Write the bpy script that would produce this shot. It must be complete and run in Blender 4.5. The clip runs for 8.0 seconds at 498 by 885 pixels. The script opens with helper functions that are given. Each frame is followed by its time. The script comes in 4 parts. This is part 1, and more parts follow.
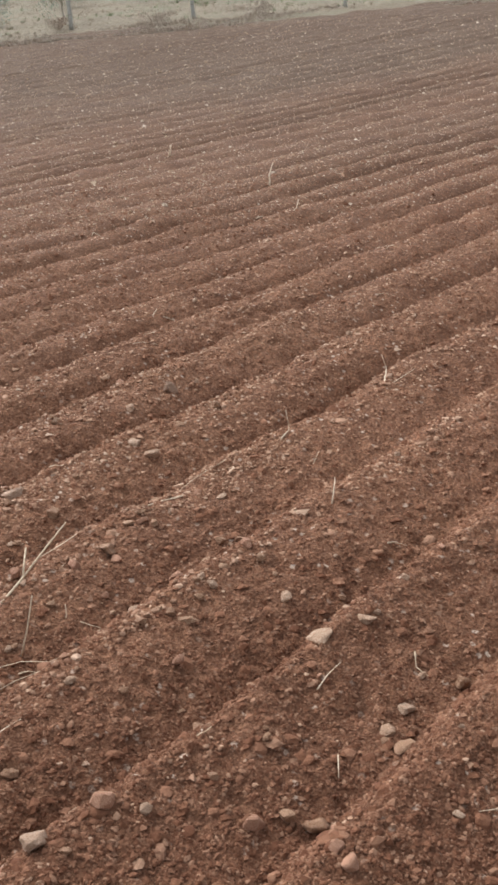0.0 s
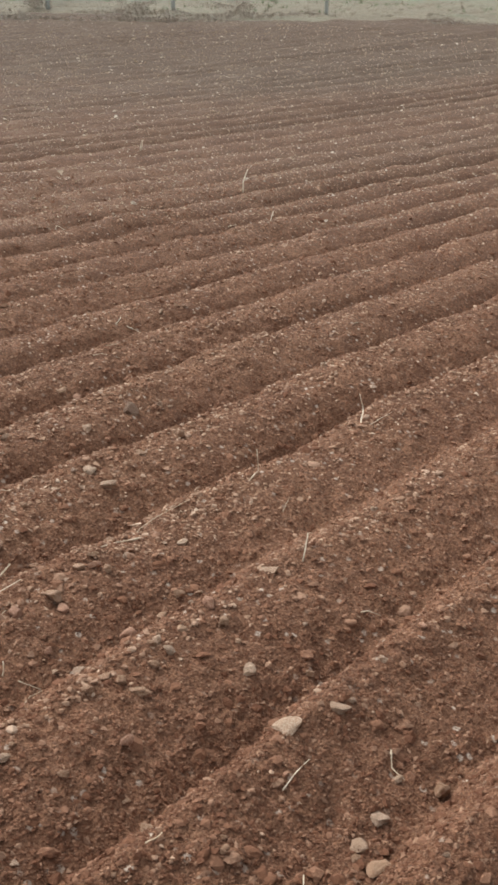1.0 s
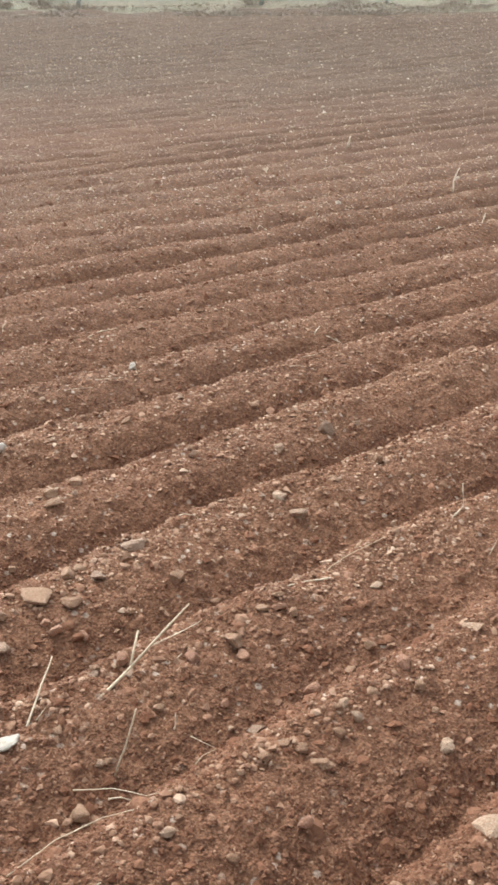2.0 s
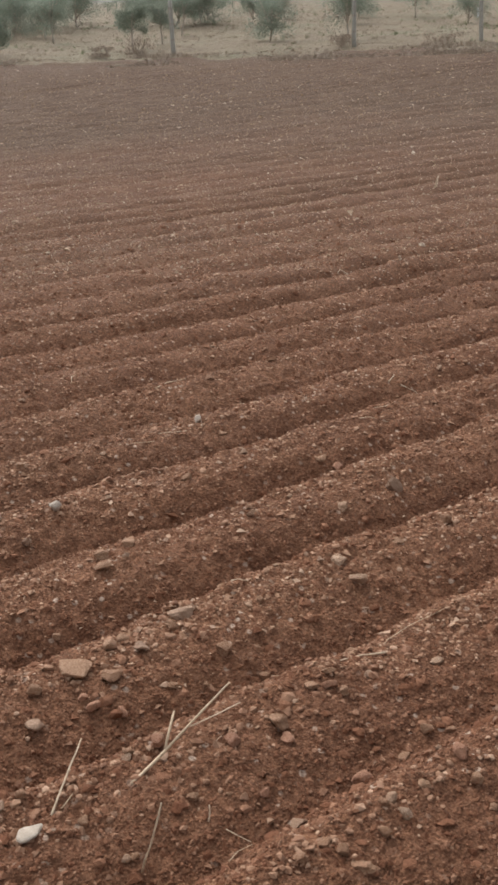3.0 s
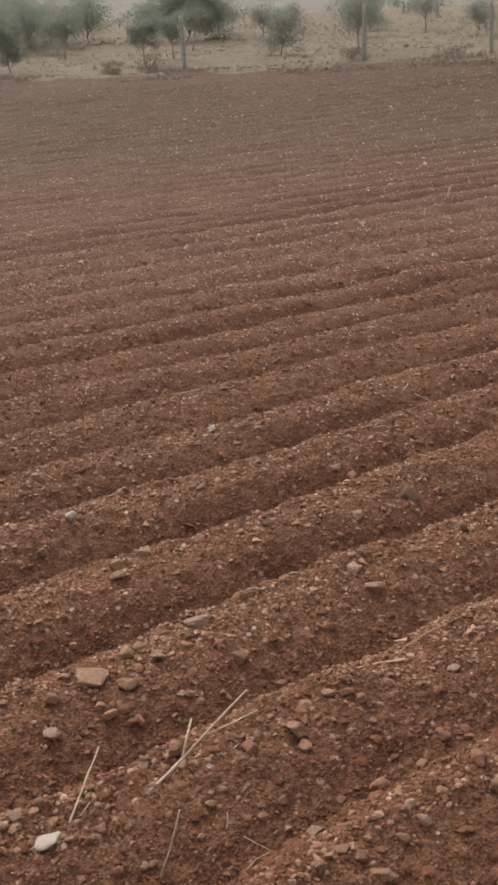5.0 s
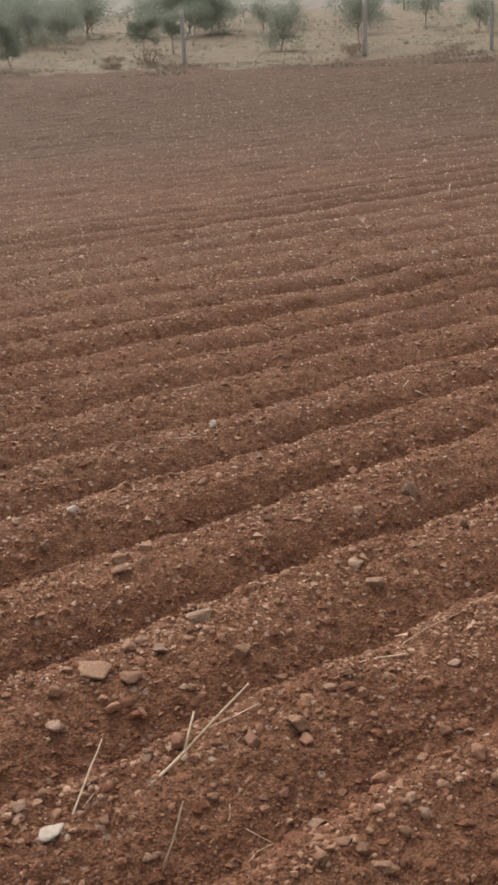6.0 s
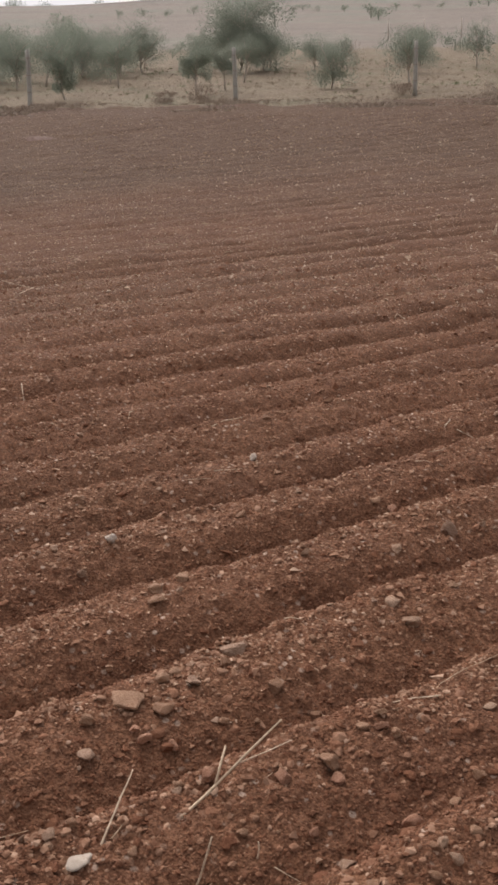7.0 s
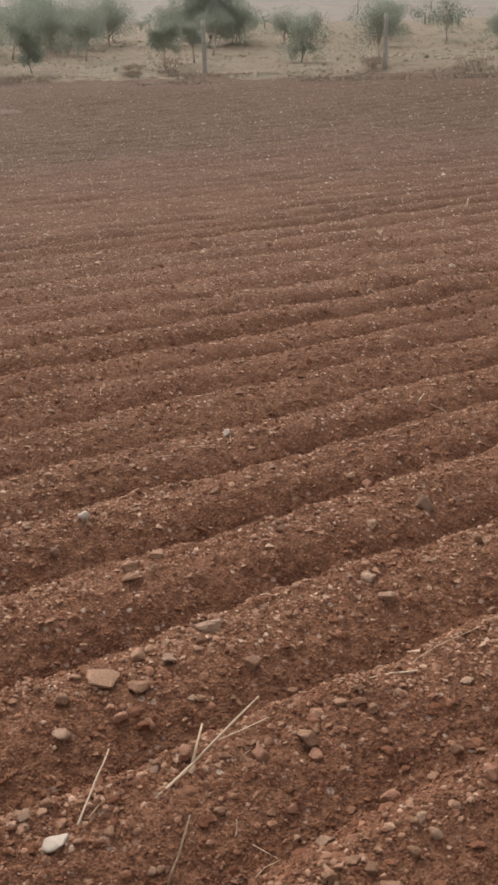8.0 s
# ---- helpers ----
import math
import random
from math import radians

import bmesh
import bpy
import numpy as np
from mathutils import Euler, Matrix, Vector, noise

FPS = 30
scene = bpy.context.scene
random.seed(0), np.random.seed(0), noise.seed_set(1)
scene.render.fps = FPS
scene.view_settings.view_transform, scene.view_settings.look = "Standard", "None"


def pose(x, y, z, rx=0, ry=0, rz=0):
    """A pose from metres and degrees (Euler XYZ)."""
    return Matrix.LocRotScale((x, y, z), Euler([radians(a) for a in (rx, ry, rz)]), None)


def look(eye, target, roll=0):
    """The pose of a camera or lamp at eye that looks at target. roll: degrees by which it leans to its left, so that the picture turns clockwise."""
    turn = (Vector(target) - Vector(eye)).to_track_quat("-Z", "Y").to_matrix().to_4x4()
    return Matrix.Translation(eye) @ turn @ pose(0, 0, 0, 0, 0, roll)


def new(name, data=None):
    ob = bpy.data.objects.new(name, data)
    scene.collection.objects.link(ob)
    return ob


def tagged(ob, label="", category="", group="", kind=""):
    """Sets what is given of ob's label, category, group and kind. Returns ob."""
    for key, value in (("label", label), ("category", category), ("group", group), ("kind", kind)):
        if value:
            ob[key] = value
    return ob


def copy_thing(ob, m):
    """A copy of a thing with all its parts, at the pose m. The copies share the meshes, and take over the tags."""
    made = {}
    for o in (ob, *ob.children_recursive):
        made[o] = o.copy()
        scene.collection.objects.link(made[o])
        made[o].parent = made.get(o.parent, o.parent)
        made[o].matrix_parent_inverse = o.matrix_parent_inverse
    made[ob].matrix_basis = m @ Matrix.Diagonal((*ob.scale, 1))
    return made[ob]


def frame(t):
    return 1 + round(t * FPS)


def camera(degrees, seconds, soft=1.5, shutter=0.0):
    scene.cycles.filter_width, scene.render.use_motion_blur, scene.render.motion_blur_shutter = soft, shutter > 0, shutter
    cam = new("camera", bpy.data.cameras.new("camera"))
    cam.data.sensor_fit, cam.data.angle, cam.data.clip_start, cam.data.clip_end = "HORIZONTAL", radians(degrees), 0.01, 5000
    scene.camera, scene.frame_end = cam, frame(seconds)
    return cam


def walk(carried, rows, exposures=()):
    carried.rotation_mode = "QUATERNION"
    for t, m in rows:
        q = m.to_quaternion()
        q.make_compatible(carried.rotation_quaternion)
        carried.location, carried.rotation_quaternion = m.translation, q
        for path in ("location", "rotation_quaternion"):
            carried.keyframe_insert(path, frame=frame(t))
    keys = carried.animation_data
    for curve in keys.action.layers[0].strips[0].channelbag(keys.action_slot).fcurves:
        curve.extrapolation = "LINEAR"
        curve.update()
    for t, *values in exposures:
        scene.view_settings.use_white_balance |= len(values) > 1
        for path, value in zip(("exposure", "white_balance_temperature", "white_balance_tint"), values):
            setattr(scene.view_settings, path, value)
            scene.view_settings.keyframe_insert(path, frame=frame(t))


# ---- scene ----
# ---- camera ----
LENS = 25.0
cam = camera(LENS, 8.0, soft=3.0)
PATH = [
    (0, (-0.849, -0.148, 1.559), (0.546, 1.091, 0.837), -4.9),
    (0.5, (-0.739, -0.074, 1.568), (0.67, 1.146, 0.842), -2.6),
    (0.7, (-0.701, 0.007, 1.577), (0.733, 1.191, 0.845), -0.9),
    (1, (-0.642, 0.147, 1.586), (0.817, 1.304, 0.858), 1.0),
    (1.2, (-0.601, 0.237, 1.577), (0.848, 1.395, 0.83), 1.9),
    (1.5, (-0.572, 0.308, 1.581), (0.809, 1.545, 0.831), 1.5),
    (1.8, (-0.487, 0.357, 1.563), (0.793, 1.7, 0.816), 0.2),
    (2, (-0.414, 0.38, 1.574), (0.806, 1.782, 0.835), -0.3),
    (2.2, (-0.335, 0.398, 1.573), (0.834, 1.855, 0.852), -1.0),
    (3.3, (-0.187, 0.443, 1.574), (0.911, 1.98, 0.917), -2.5),
    (3.5, (-0.189, 0.447, 1.571), (0.907, 1.99, 0.923), -2.7),
    (4, (-0.205, 0.425, 1.572), (0.886, 1.973, 0.929), -2.7),
    (4.5, (-0.198, 0.431, 1.563), (0.889, 1.981, 0.918), -2.9),
    (6, (-0.222, 0.428, 1.566), (0.866, 1.973, 0.911), -2.5),
    (6.5, (-0.226, 0.423, 1.566), (0.878, 1.972, 0.948), -1.9),
    (7, (-0.226, 0.427, 1.569), (0.817, 2.027, 0.972), -1.4),
    (7.5, (-0.254, 0.457, 1.575), (0.691, 2.108, 0.958), -1.0),
    (8, (-0.216, 0.458, 1.557), (0.86, 2.018, 0.919), -1.3),
]
EXPOSURES = [
    (0, 0.67, 5580, 5),
    (0.2, 0.44, 5600, 5),
    (0.5, 0.5, 5580, 4),
    (1, 0.56, 5500, 0),
    (1.2, 0.14, 5530, 2),
    (1.5, 0.84, 5530, 1),
    (2, 1.02, 5460, 0),
    (2.2, 1.12, 5530, 1),
    (3.3, 0.09, 5930, 9),
    (3.5, 0.15, 5930, 9),
    (4, 0.16, 5980, 11),
    (4.5, 0.11, 6080, 13),
    (5.8, 0.26, 6130, 12),
    (6, 0.26, 6130, 12),
    (6.5, 0.13, 6180, 13),
    (7, 0.04, 6180, 16),
    (7.5, 0.07, 6230, 16),
    (8, 0.26, 6180, 13),
]
walk(cam, [(t, look(eye, target, roll)) for t, eye, target, roll in PATH], EXPOSURES)

# ---- sky and sun: thin cloud and haze, a soft sun beyond the field ----
SUN_ELEVATION, SUN_AZIMUTH = 45.0, 8.0      # azimuth in degrees clockwise from +y
world = bpy.data.worlds.new("hazy_sky")
scene.world = world
world.use_nodes = True
wn, wl = world.node_tree.nodes, world.node_tree.links
sky = wn.new("ShaderNodeTexSky")
sky.sky_type, sky.sun_disc = "NISHITA", False
sky.sun_elevation, sky.sun_rotation = radians(SUN_ELEVATION), radians(SUN_AZIMUTH)
sky.dust_density, sky.air_density, sky.ozone_density = 8.0, 1.0, 0.5
grey = wn.new("ShaderNodeHueSaturation")
grey.inputs["Saturation"].default_value = 0.35
wl.new(sky.outputs["Color"], grey.inputs["Color"])
# thick haze evens the sky out all round
haze = wn.new("ShaderNodeMix")
haze.data_type = "RGBA"
haze.inputs[0].default_value = 0.55
haze.inputs[7].default_value = (3.3, 3.28, 3.25, 1)
wl.new(grey.outputs["Color"], haze.inputs[6])
wl.new(haze.outputs[2], wn["Background"].inputs["Color"])
wn["Background"].inputs["Strength"].default_value = 0.225

sun = new("sun", bpy.data.lights.new("sun", "SUN"))
sun.data.energy, sun.data.angle, sun.data.color = 1.75, radians(50), (1.0, 0.94, 0.86)
_a, _e = radians(SUN_AZIMUTH), radians(SUN_ELEVATION)
sun.matrix_world = look((0, 0, 30), (-math.sin(_a) * math.cos(_e), -math.cos(_a) * math.cos(_e), 30 - math.sin(_e)))


# ---- materials ----
class Shade:
    """Small builder for node materials."""

    def __init__(self, name, roughness=0.9, specular=0.25):
        self.mat = bpy.data.materials.new(name)
        self.mat.use_nodes = True
        self.n, self.l = self.mat.node_tree.nodes, self.mat.node_tree.links
        self.b = self.n["Principled BSDF"]
        self.b.inputs["Roughness"].default_value = roughness
        self.b.inputs["Specular IOR Level"].default_value = specular
        self.place = self.n.new("ShaderNodeTexCoord").outputs["Object"]

    def noise(self, scale, detail=4.0, rough=0.55, coords=None):
        node = self.n.new("ShaderNodeTexNoise")
        node.inputs["Scale"].default_value, node.inputs["Detail"].default_value = scale, detail
        node.inputs["Roughness"].default_value = rough
        self.l.new(coords or self.place, node.inputs["Vector"])
        return node.outputs["Fac"]

    def cells(self, scale, coords=None):
        node = self.n.new("ShaderNodeTexVoronoi")
        node.inputs["Scale"].default_value = scale
        self.l.new(coords or self.place, node.inputs["Vector"])
        return node.outputs["Distance"]

    def tint(self, scale, coords=None):
        """A chance value for each cell."""
        node = self.n.new("ShaderNodeTexVoronoi")
        node.inputs["Scale"].default_value = scale
        self.l.new(coords or self.place, node.inputs["Vector"])
        split = self.n.new("ShaderNodeSeparateColor")
        self.l.new(node.outputs["Color"], split.inputs[0])
        return split.outputs[0]

    def stretched(self, scale):
        node = self.n.new("ShaderNodeMapping")
        node.inputs["Scale"].default_value = scale
        self.l.new(self.place, node.inputs["Vector"])
        return node.outputs["Vector"]

    def math(self, how, a, b):
        node = self.n.new("ShaderNodeMath")
        node.operation = how
        for socket, value in zip(node.inputs, (a, b)):
            if isinstance(value, float):
                socket.default_value = value
            else:
                self.l.new(value, socket)
        return node.outputs[0]

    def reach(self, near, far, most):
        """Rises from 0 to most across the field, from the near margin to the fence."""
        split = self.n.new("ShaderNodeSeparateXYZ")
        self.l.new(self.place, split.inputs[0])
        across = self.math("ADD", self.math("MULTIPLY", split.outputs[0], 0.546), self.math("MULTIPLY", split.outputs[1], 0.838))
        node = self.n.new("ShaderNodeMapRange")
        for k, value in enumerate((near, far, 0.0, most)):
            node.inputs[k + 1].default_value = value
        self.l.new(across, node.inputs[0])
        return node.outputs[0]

    def near_dim(self):
        """Dimming painted into the soil colour on the headland, fading unevenly into the field."""
        # dry only grades by distance from the margin plus noise
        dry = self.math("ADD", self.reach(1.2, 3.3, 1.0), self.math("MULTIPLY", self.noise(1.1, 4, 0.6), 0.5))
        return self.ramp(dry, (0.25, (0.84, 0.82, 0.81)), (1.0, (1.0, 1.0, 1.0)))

    def ramp(self, fac, *stops):
        node = self.n.new("ShaderNodeValToRGB")
        while len(node.color_ramp.elements) < len(stops):
            node.color_ramp.elements.new(0.5)
        for element, (pos, col) in zip(node.color_ramp.elements, stops):
            element.position = pos
            element.color = (*col, 1) if len(col) == 3 else col
        self.l.new(fac, node.inputs["Fac"])
        return node.outputs["Color"]

    def mix(self, fac, a, b, how="MIX"):
        node = self.n.new("ShaderNodeMix")
        node.data_type, node.blend_type = "RGBA", how
        for socket, value in ((node.inputs[0], fac), (node.inputs[6], a), (node.inputs[7], b)):
            if isinstance(value, bpy.types.NodeSocket):
                self.l.new(value, socket)
            else:
                socket.default_value = value if isinstance(value, float) else (*value, 1)
        return node.outputs[2]

    def bump(self, height, strength=0.5, distance=0.01, after=None):
        node = self.n.new("ShaderNodeBump")
        node.inputs["Strength"].default_value, node.inputs["Distance"].default_value = strength, distance
        self.l.new(height, node.inputs["Height"])
        if after:
            self.l.new(after, node.inputs["Normal"])
        self.l.new(node.outputs["Normal"], self.b.inputs["Normal"])
        return node.outputs["Normal"]

    def colour(self, socket):
        self.l.new(socket, self.b.inputs["Base Color"])
        return self

    def island(self):
        return self.n.new("ShaderNodeNewGeometry").outputs["Random Per Island"]

    def own(self):
        return self.n.new("ShaderNodeObjectInfo").outputs["Random"]


def soil_material():
    s = Shade("red_brown_soil", 0.95, 0.12)
    grain = s.ramp(s.noise(70, 6, 0.72), (0.30, (0.109, 0.0475, 0.0238)), (0.52, (0.168, 0.0785, 0.0420)), (0.74, (0.236, 0.122, 0.0705)))
    crumb = s.ramp(s.tint(120), (0.0, (0.72, 0.70, 0.69)), (0.6, (1.0, 1.0, 1.0)), (1.0, (1.30, 1.32, 1.32)))
    lump = s.ramp(s.tint(26), (0.0, (0.84, 0.83, 0.82)), (1.0, (1.15, 1.16, 1.16)))
    patch = s.ramp(s.noise(1.6, 5, 0.6), (0.35, (0.86, 0.84, 0.83)), (0.7, (1.12, 1.14, 1.13)))
    base = s.mix(1.0, s.mix(0.8, s.mix(1.0, grain, crumb, "MULTIPLY"), lump, "MULTIPLY"), patch, "MULTIPLY")
    # haze painted into the soil colour: greyer in streaks, more towards the fence
    far_haze = s.math("ADD", s.math("MULTIPLY", s.noise(0.16, 5, 0.6, s.stretched((0.35, 1.0, 1.0))), 0.9), s.reach(6.0, 27.0, 0.78))
    far_haze = s.ramp(far_haze, (0.42, (0, 0, 0)), (1.0, (1, 1, 1)))
    base = s.mix(far_haze, base, s.mix(1.0, base, (0.70, 0.91, 1.04), "MULTIPLY"))
    base = s.mix(1.0, base, s.near_dim(), "MULTIPLY")
    fleck = s.ramp(s.tint(38), (0.84, (0, 0, 0)), (0.88, (1, 1, 1)))
    core = s.ramp(s.cells(38), (0.28, (1, 1, 1)), (0.42, (0, 0, 0)))
    stony = s.ramp(s.noise(2.2, 4, 0.6), (0.42, (0.15, 0.15, 0.15)), (0.62, (0.85, 0.85, 0.85)))
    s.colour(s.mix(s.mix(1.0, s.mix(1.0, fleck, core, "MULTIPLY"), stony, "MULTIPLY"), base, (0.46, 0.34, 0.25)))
    first = s.bump(s.noise(230, 5, 0.7), 0.8, 0.004)
    first = s.bump(s.cells(130), 0.9, 0.006, first)
    s.bump(s.cells(52), 0.35, 0.012, first)
    return s.mat


def clod_material():
    s = Shade("soil_crumb", 0.95, 0.12)
    tone = s.ramp(s.island(), (0.0, (0.136, 0.057, 0.029)), (0.45, (0.187, 0.085, 0.045)), (0.8, (0.246, 0.123, 0.070)), (1.0, (0.325, 0.188, 0.115)))
    tone = s.mix(1.0, tone, s.near_dim(), "MULTIPLY")
    s.colour(s.mix(0.6, tone, s.ramp(s.noise(90, 5, 0.7), (0.3, (0.6, 0.55, 0.52)), (0.7, (1.25, 1.25, 1.25))), "MULTIPLY"))
    s.bump(s.noise(240, 4, 0.7), 0.7, 0.004)
    return s.mat


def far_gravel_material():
    s = Shade("pale_gravel", 0.85, 0.25)
    # paler gravel tones, used only on the far rows
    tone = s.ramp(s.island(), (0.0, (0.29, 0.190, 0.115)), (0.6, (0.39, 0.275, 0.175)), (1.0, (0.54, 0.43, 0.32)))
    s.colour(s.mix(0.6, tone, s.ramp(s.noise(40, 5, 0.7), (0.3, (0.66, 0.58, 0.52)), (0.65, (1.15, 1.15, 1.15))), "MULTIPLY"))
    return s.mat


def gravel_material(name, *tones):
    s = Shade(name, 0.85, 0.25)
    tone = s.ramp(s.island(), *zip((0.0, 0.4, 0.8, 1.0), tones))
    s.colour(s.mix(0.7, tone, s.ramp(s.noise(60, 5, 0.7), (0.3, (0.62, 0.52, 0.46)), (0.65, (1.15, 1.15, 1.15))), "MULTIPLY"))
    s.bump(s.noise(180, 4, 0.65), 0.5, 0.003)
    return s.mat


def stone_material(name, dark, light, dusty=0.9):
    s = Shade(name, 0.82, 0.3)
    base = s.mix(s.own(), dark, light)
    dust = s.ramp(s.noise(22, 6, 0.65), (0.38, (0.55, 0.36, 0.25)), (0.66, (1.08, 1.06, 1.04)))
    pit = s.ramp(s.noise(150, 4, 0.6), (0.35, (0.7, 0.68, 0.66)), (0.6, (1.0, 1.0, 1.0)))
    s.colour(s.mix(0.6, s.mix(dusty, base, dust, "MULTIPLY"), pit, "MULTIPLY"))
    s.bump(s.noise(130, 5, 0.7), 0.6, 0.004)
    return s.mat


def straw_material():
    s = Shade("dry_straw", 0.7, 0.3)
    tone = s.mix(s.own(), (0.46, 0.335, 0.21), (0.64, 0.505, 0.355))
    s.colour(s.mix(0.6, tone, s.ramp(s.noise(70, 4), (0.35, (0.55, 0.5, 0.45)), (0.6, (1.1, 1.1, 1.1))), "MULTIPLY"))
    s.bump(s.noise(300, 3), 0.3, 0.002)
    return s.mat


def meadow_material():
    s = Shade("dry_meadow", 0.95, 0.1)
    tone = s.ramp(s.noise(0.35, 6, 0.65), (0.30, (0.177, 0.137, 0.091)), (0.50, (0.212, 0.165, 0.110)), (0.62, (0.196, 0.164, 0.107)), (0.78, (0.158, 0.152, 0.094)))
    s.colour(s.mix(0.8, tone, s.ramp(s.noise(7, 5, 0.7), (0.3, (0.66, 0.64, 0.62)), (0.7, (1.2, 1.2, 1.2))), "MULTIPLY"))
    s.bump(s.noise(9, 5, 0.7), 0.8, 0.08)
    return s.mat


def hill_material():
    s = Shade("fallow_hill_soil", 0.95, 0.1)
    tone = s.ramp(s.noise(0.035, 6, 0.6), (0.3, (0.192, 0.162, 0.130)), (0.5, (0.228, 0.190, 0.151)), (0.62, (0.216, 0.196, 0.152)), (0.75, (0.188, 0.184, 0.142)))
    s.colour(s.mix(0.7, tone, s.ramp(s.noise(0.6, 5, 0.7), (0.3, (0.75, 0.75, 0.75)), (0.7, (1.15, 1.15, 1.15))), "MULTIPLY"))
    s.bump(s.noise(1.2, 5, 0.7), 0.7, 0.4)
    return s.mat


def leaf_material():
    s = Shade("hazed_grey_green_leaves", 0.75, 0.25)
    # greens lifted and greyed: distance haze put into the leaf colour
    tone = s.mix(s.own(), s.ramp(s.island(), (0.0, (0.185, 0.208, 0.15)), (0.6, (0.23, 0.252, 0.19)), (1.0, (0.285, 0.302, 0.235))), (0.24, 0.258, 0.198))
    s.colour(tone)
    glow = s.n.new("ShaderNodeBsdfTranslucent")
    s.l.new(tone, glow.inputs["Color"])
    both = s.n.new("ShaderNodeMixShader")
    both.inputs[0].default_value = 0.55
    s.l.new(s.b.outputs[0], both.inputs[1])
    s.l.new(glow.outputs[0], both.inputs[2])
    s.l.new(both.outputs[0], s.n["Material Output"].inputs["Surface"])
    return s.mat


def bark_material():
    s = Shade("grey_brown_bark", 0.9, 0.2)
    s.colour(s.ramp(s.noise(14, 6, 0.7), (0.3, (0.34, 0.285, 0.225)), (0.7, (0.48, 0.41, 0.335))))
    s.bump(s.noise(40, 5, 0.7), 0.8, 0.02)
    return s.mat


def concrete_material():
    s = Shade("weathered_concrete", 0.9, 0.2)
    tone = s.ramp(s.noise(6, 6, 0.7), (0.3, (0.32, 0.295, 0.245)), (0.7, (0.43, 0.40, 0.34)))
    s.colour(s.mix(0.6, tone, s.ramp(s.noise(60, 4), (0.35, (0.7, 0.68, 0.66)), (0.6, (1.05, 1.05, 1.05))), "MULTIPLY"))
    s.bump(s.noise(80, 5, 0.7), 0.6, 0.006)
    return s.mat


def grass_material(name, dark, light):
    s = Shade(name, 0.85, 0.2)
    s.colour(s.mix(s.island(), dark, light))
    return s.mat


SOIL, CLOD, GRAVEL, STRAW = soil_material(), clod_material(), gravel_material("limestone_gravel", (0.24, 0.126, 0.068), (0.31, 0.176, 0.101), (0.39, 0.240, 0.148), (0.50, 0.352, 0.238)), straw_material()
# darker gravel tones, for the near rows and the crest pebbles
GRAVEL_DARK = gravel_material("darker_gravel", (0.195, 0.094, 0.050), (0.25, 0.133, 0.075), (0.31, 0.180, 0.107), (0.42, 0.275, 0.178))
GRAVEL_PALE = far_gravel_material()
MEADOW, HILL, LEAF, BARK, CONCRETE = meadow_material(), hill_material(), leaf_material(), bark_material(), concrete_material()
STONE_TAN = stone_material("tan_limestone", (0.275, 0.163, 0.094), (0.39, 0.255, 0.158))
STONE_PALE = stone_material("pale_limestone", (0.375, 0.255, 0.166), (0.485, 0.36, 0.25))
STONE_WHITE = stone_material("white_quartz", (0.54, 0.47, 0.375), (0.61, 0.535, 0.435), 0.52)
STONE_PINK = stone_material("pinkish_sandstone", (0.33, 0.182, 0.112), (0.45, 0.268, 0.172))
STONE_GREY = stone_material("grey_limestone", (0.30, 0.205, 0.138), (0.40, 0.287, 0.198))
WEED = grass_material("brown_dead_weeds", (0.27, 0.21, 0.155), (0.40, 0.32, 0.24))
GRASS = grass_material("bleached_dry_grass", (0.17, 0.124, 0.08), (0.29, 0.22, 0.15))
GREEN = grass_material("dull_green_weeds", (0.10, 0.125, 0.055), (0.22, 0.235, 0.12))
# ---- end of materials ----


# ---- the lie of the land ----
EYE = (-0.226, 0.427)                          # a spot on the near margin of the field
AHEAD = (math.sin(radians(33.1)), math.cos(radians(33.1)))
ASIDE = (AHEAD[1], -AHEAD[0])
EDGE = 32.0                                    # metres from the margin to the fence line


def lattice(i, j, seed):
    h = (i * 374761393 + j * 668265263 + seed * 974634777) & 0xFFFFFFFF
    h = ((h ^ (h >> 13)) * 1274126177) & 0xFFFFFFFF
    return ((h ^ (h >> 16)) & 0xFFFF) / 32767.5 - 1.0


def relief(x, y, seed):
    """Smooth noise between about -1 and 1, one cell a metre."""
    i, j = np.floor(x).astype(np.int64), np.floor(y).astype(np.int64)
    u, v = x - i, y - j
    u, v = u * u * u * (u * (u * 6 - 15) + 10), v * v * v * (v * (v * 6 - 15) + 10)
    a = lattice(i, j, seed) * (1 - u) + lattice(i + 1, j, seed) * u
    b = lattice(i, j + 1, seed) * (1 - u) + lattice(i + 1, j + 1, seed) * u
    return a * (1 - v) + b * v


def span(x, y):
    """Metres ahead of the margin and to its side."""
    dx, dy = x - EYE[0], y - EYE[1]
    return dx * AHEAD[0] + dy * AHEAD[1], dx * ASIDE[0] + dy * ASIDE[1]


def fade(v, a, b):
    w = np.clip((v - a) / (b - a), 0, 1)
    return w * w * (3 - 2 * w)


CRESTS = np.array([-4.0, -3.5, -3.0, -2.5, -2.0, -1.5, -1.02, -0.53, -0.04, 0.44, 0.93, 1.42, 1.95, 2.45, 2.96, 3.48, 3.97, 4.45, 4.95, 5.46, 5.88, 6.38, 7.05, 7.65, 8.3]
                  + [8.9 + 0.55 * k + 0.1 * math.sin(2.7 * k * k) for k in range(70)])
ROW_HEIGHT = np.where(np.arange(len(CRESTS)) < 21, 1.0, np.random.default_rng(9).uniform(0.45, 1.3, len(CRESTS)))
RISE_AT = np.array([-5000, 12, 17, 22, 27, 32, 38, 45, 60, 80, 140, 260, 400, 600, 5000], float)
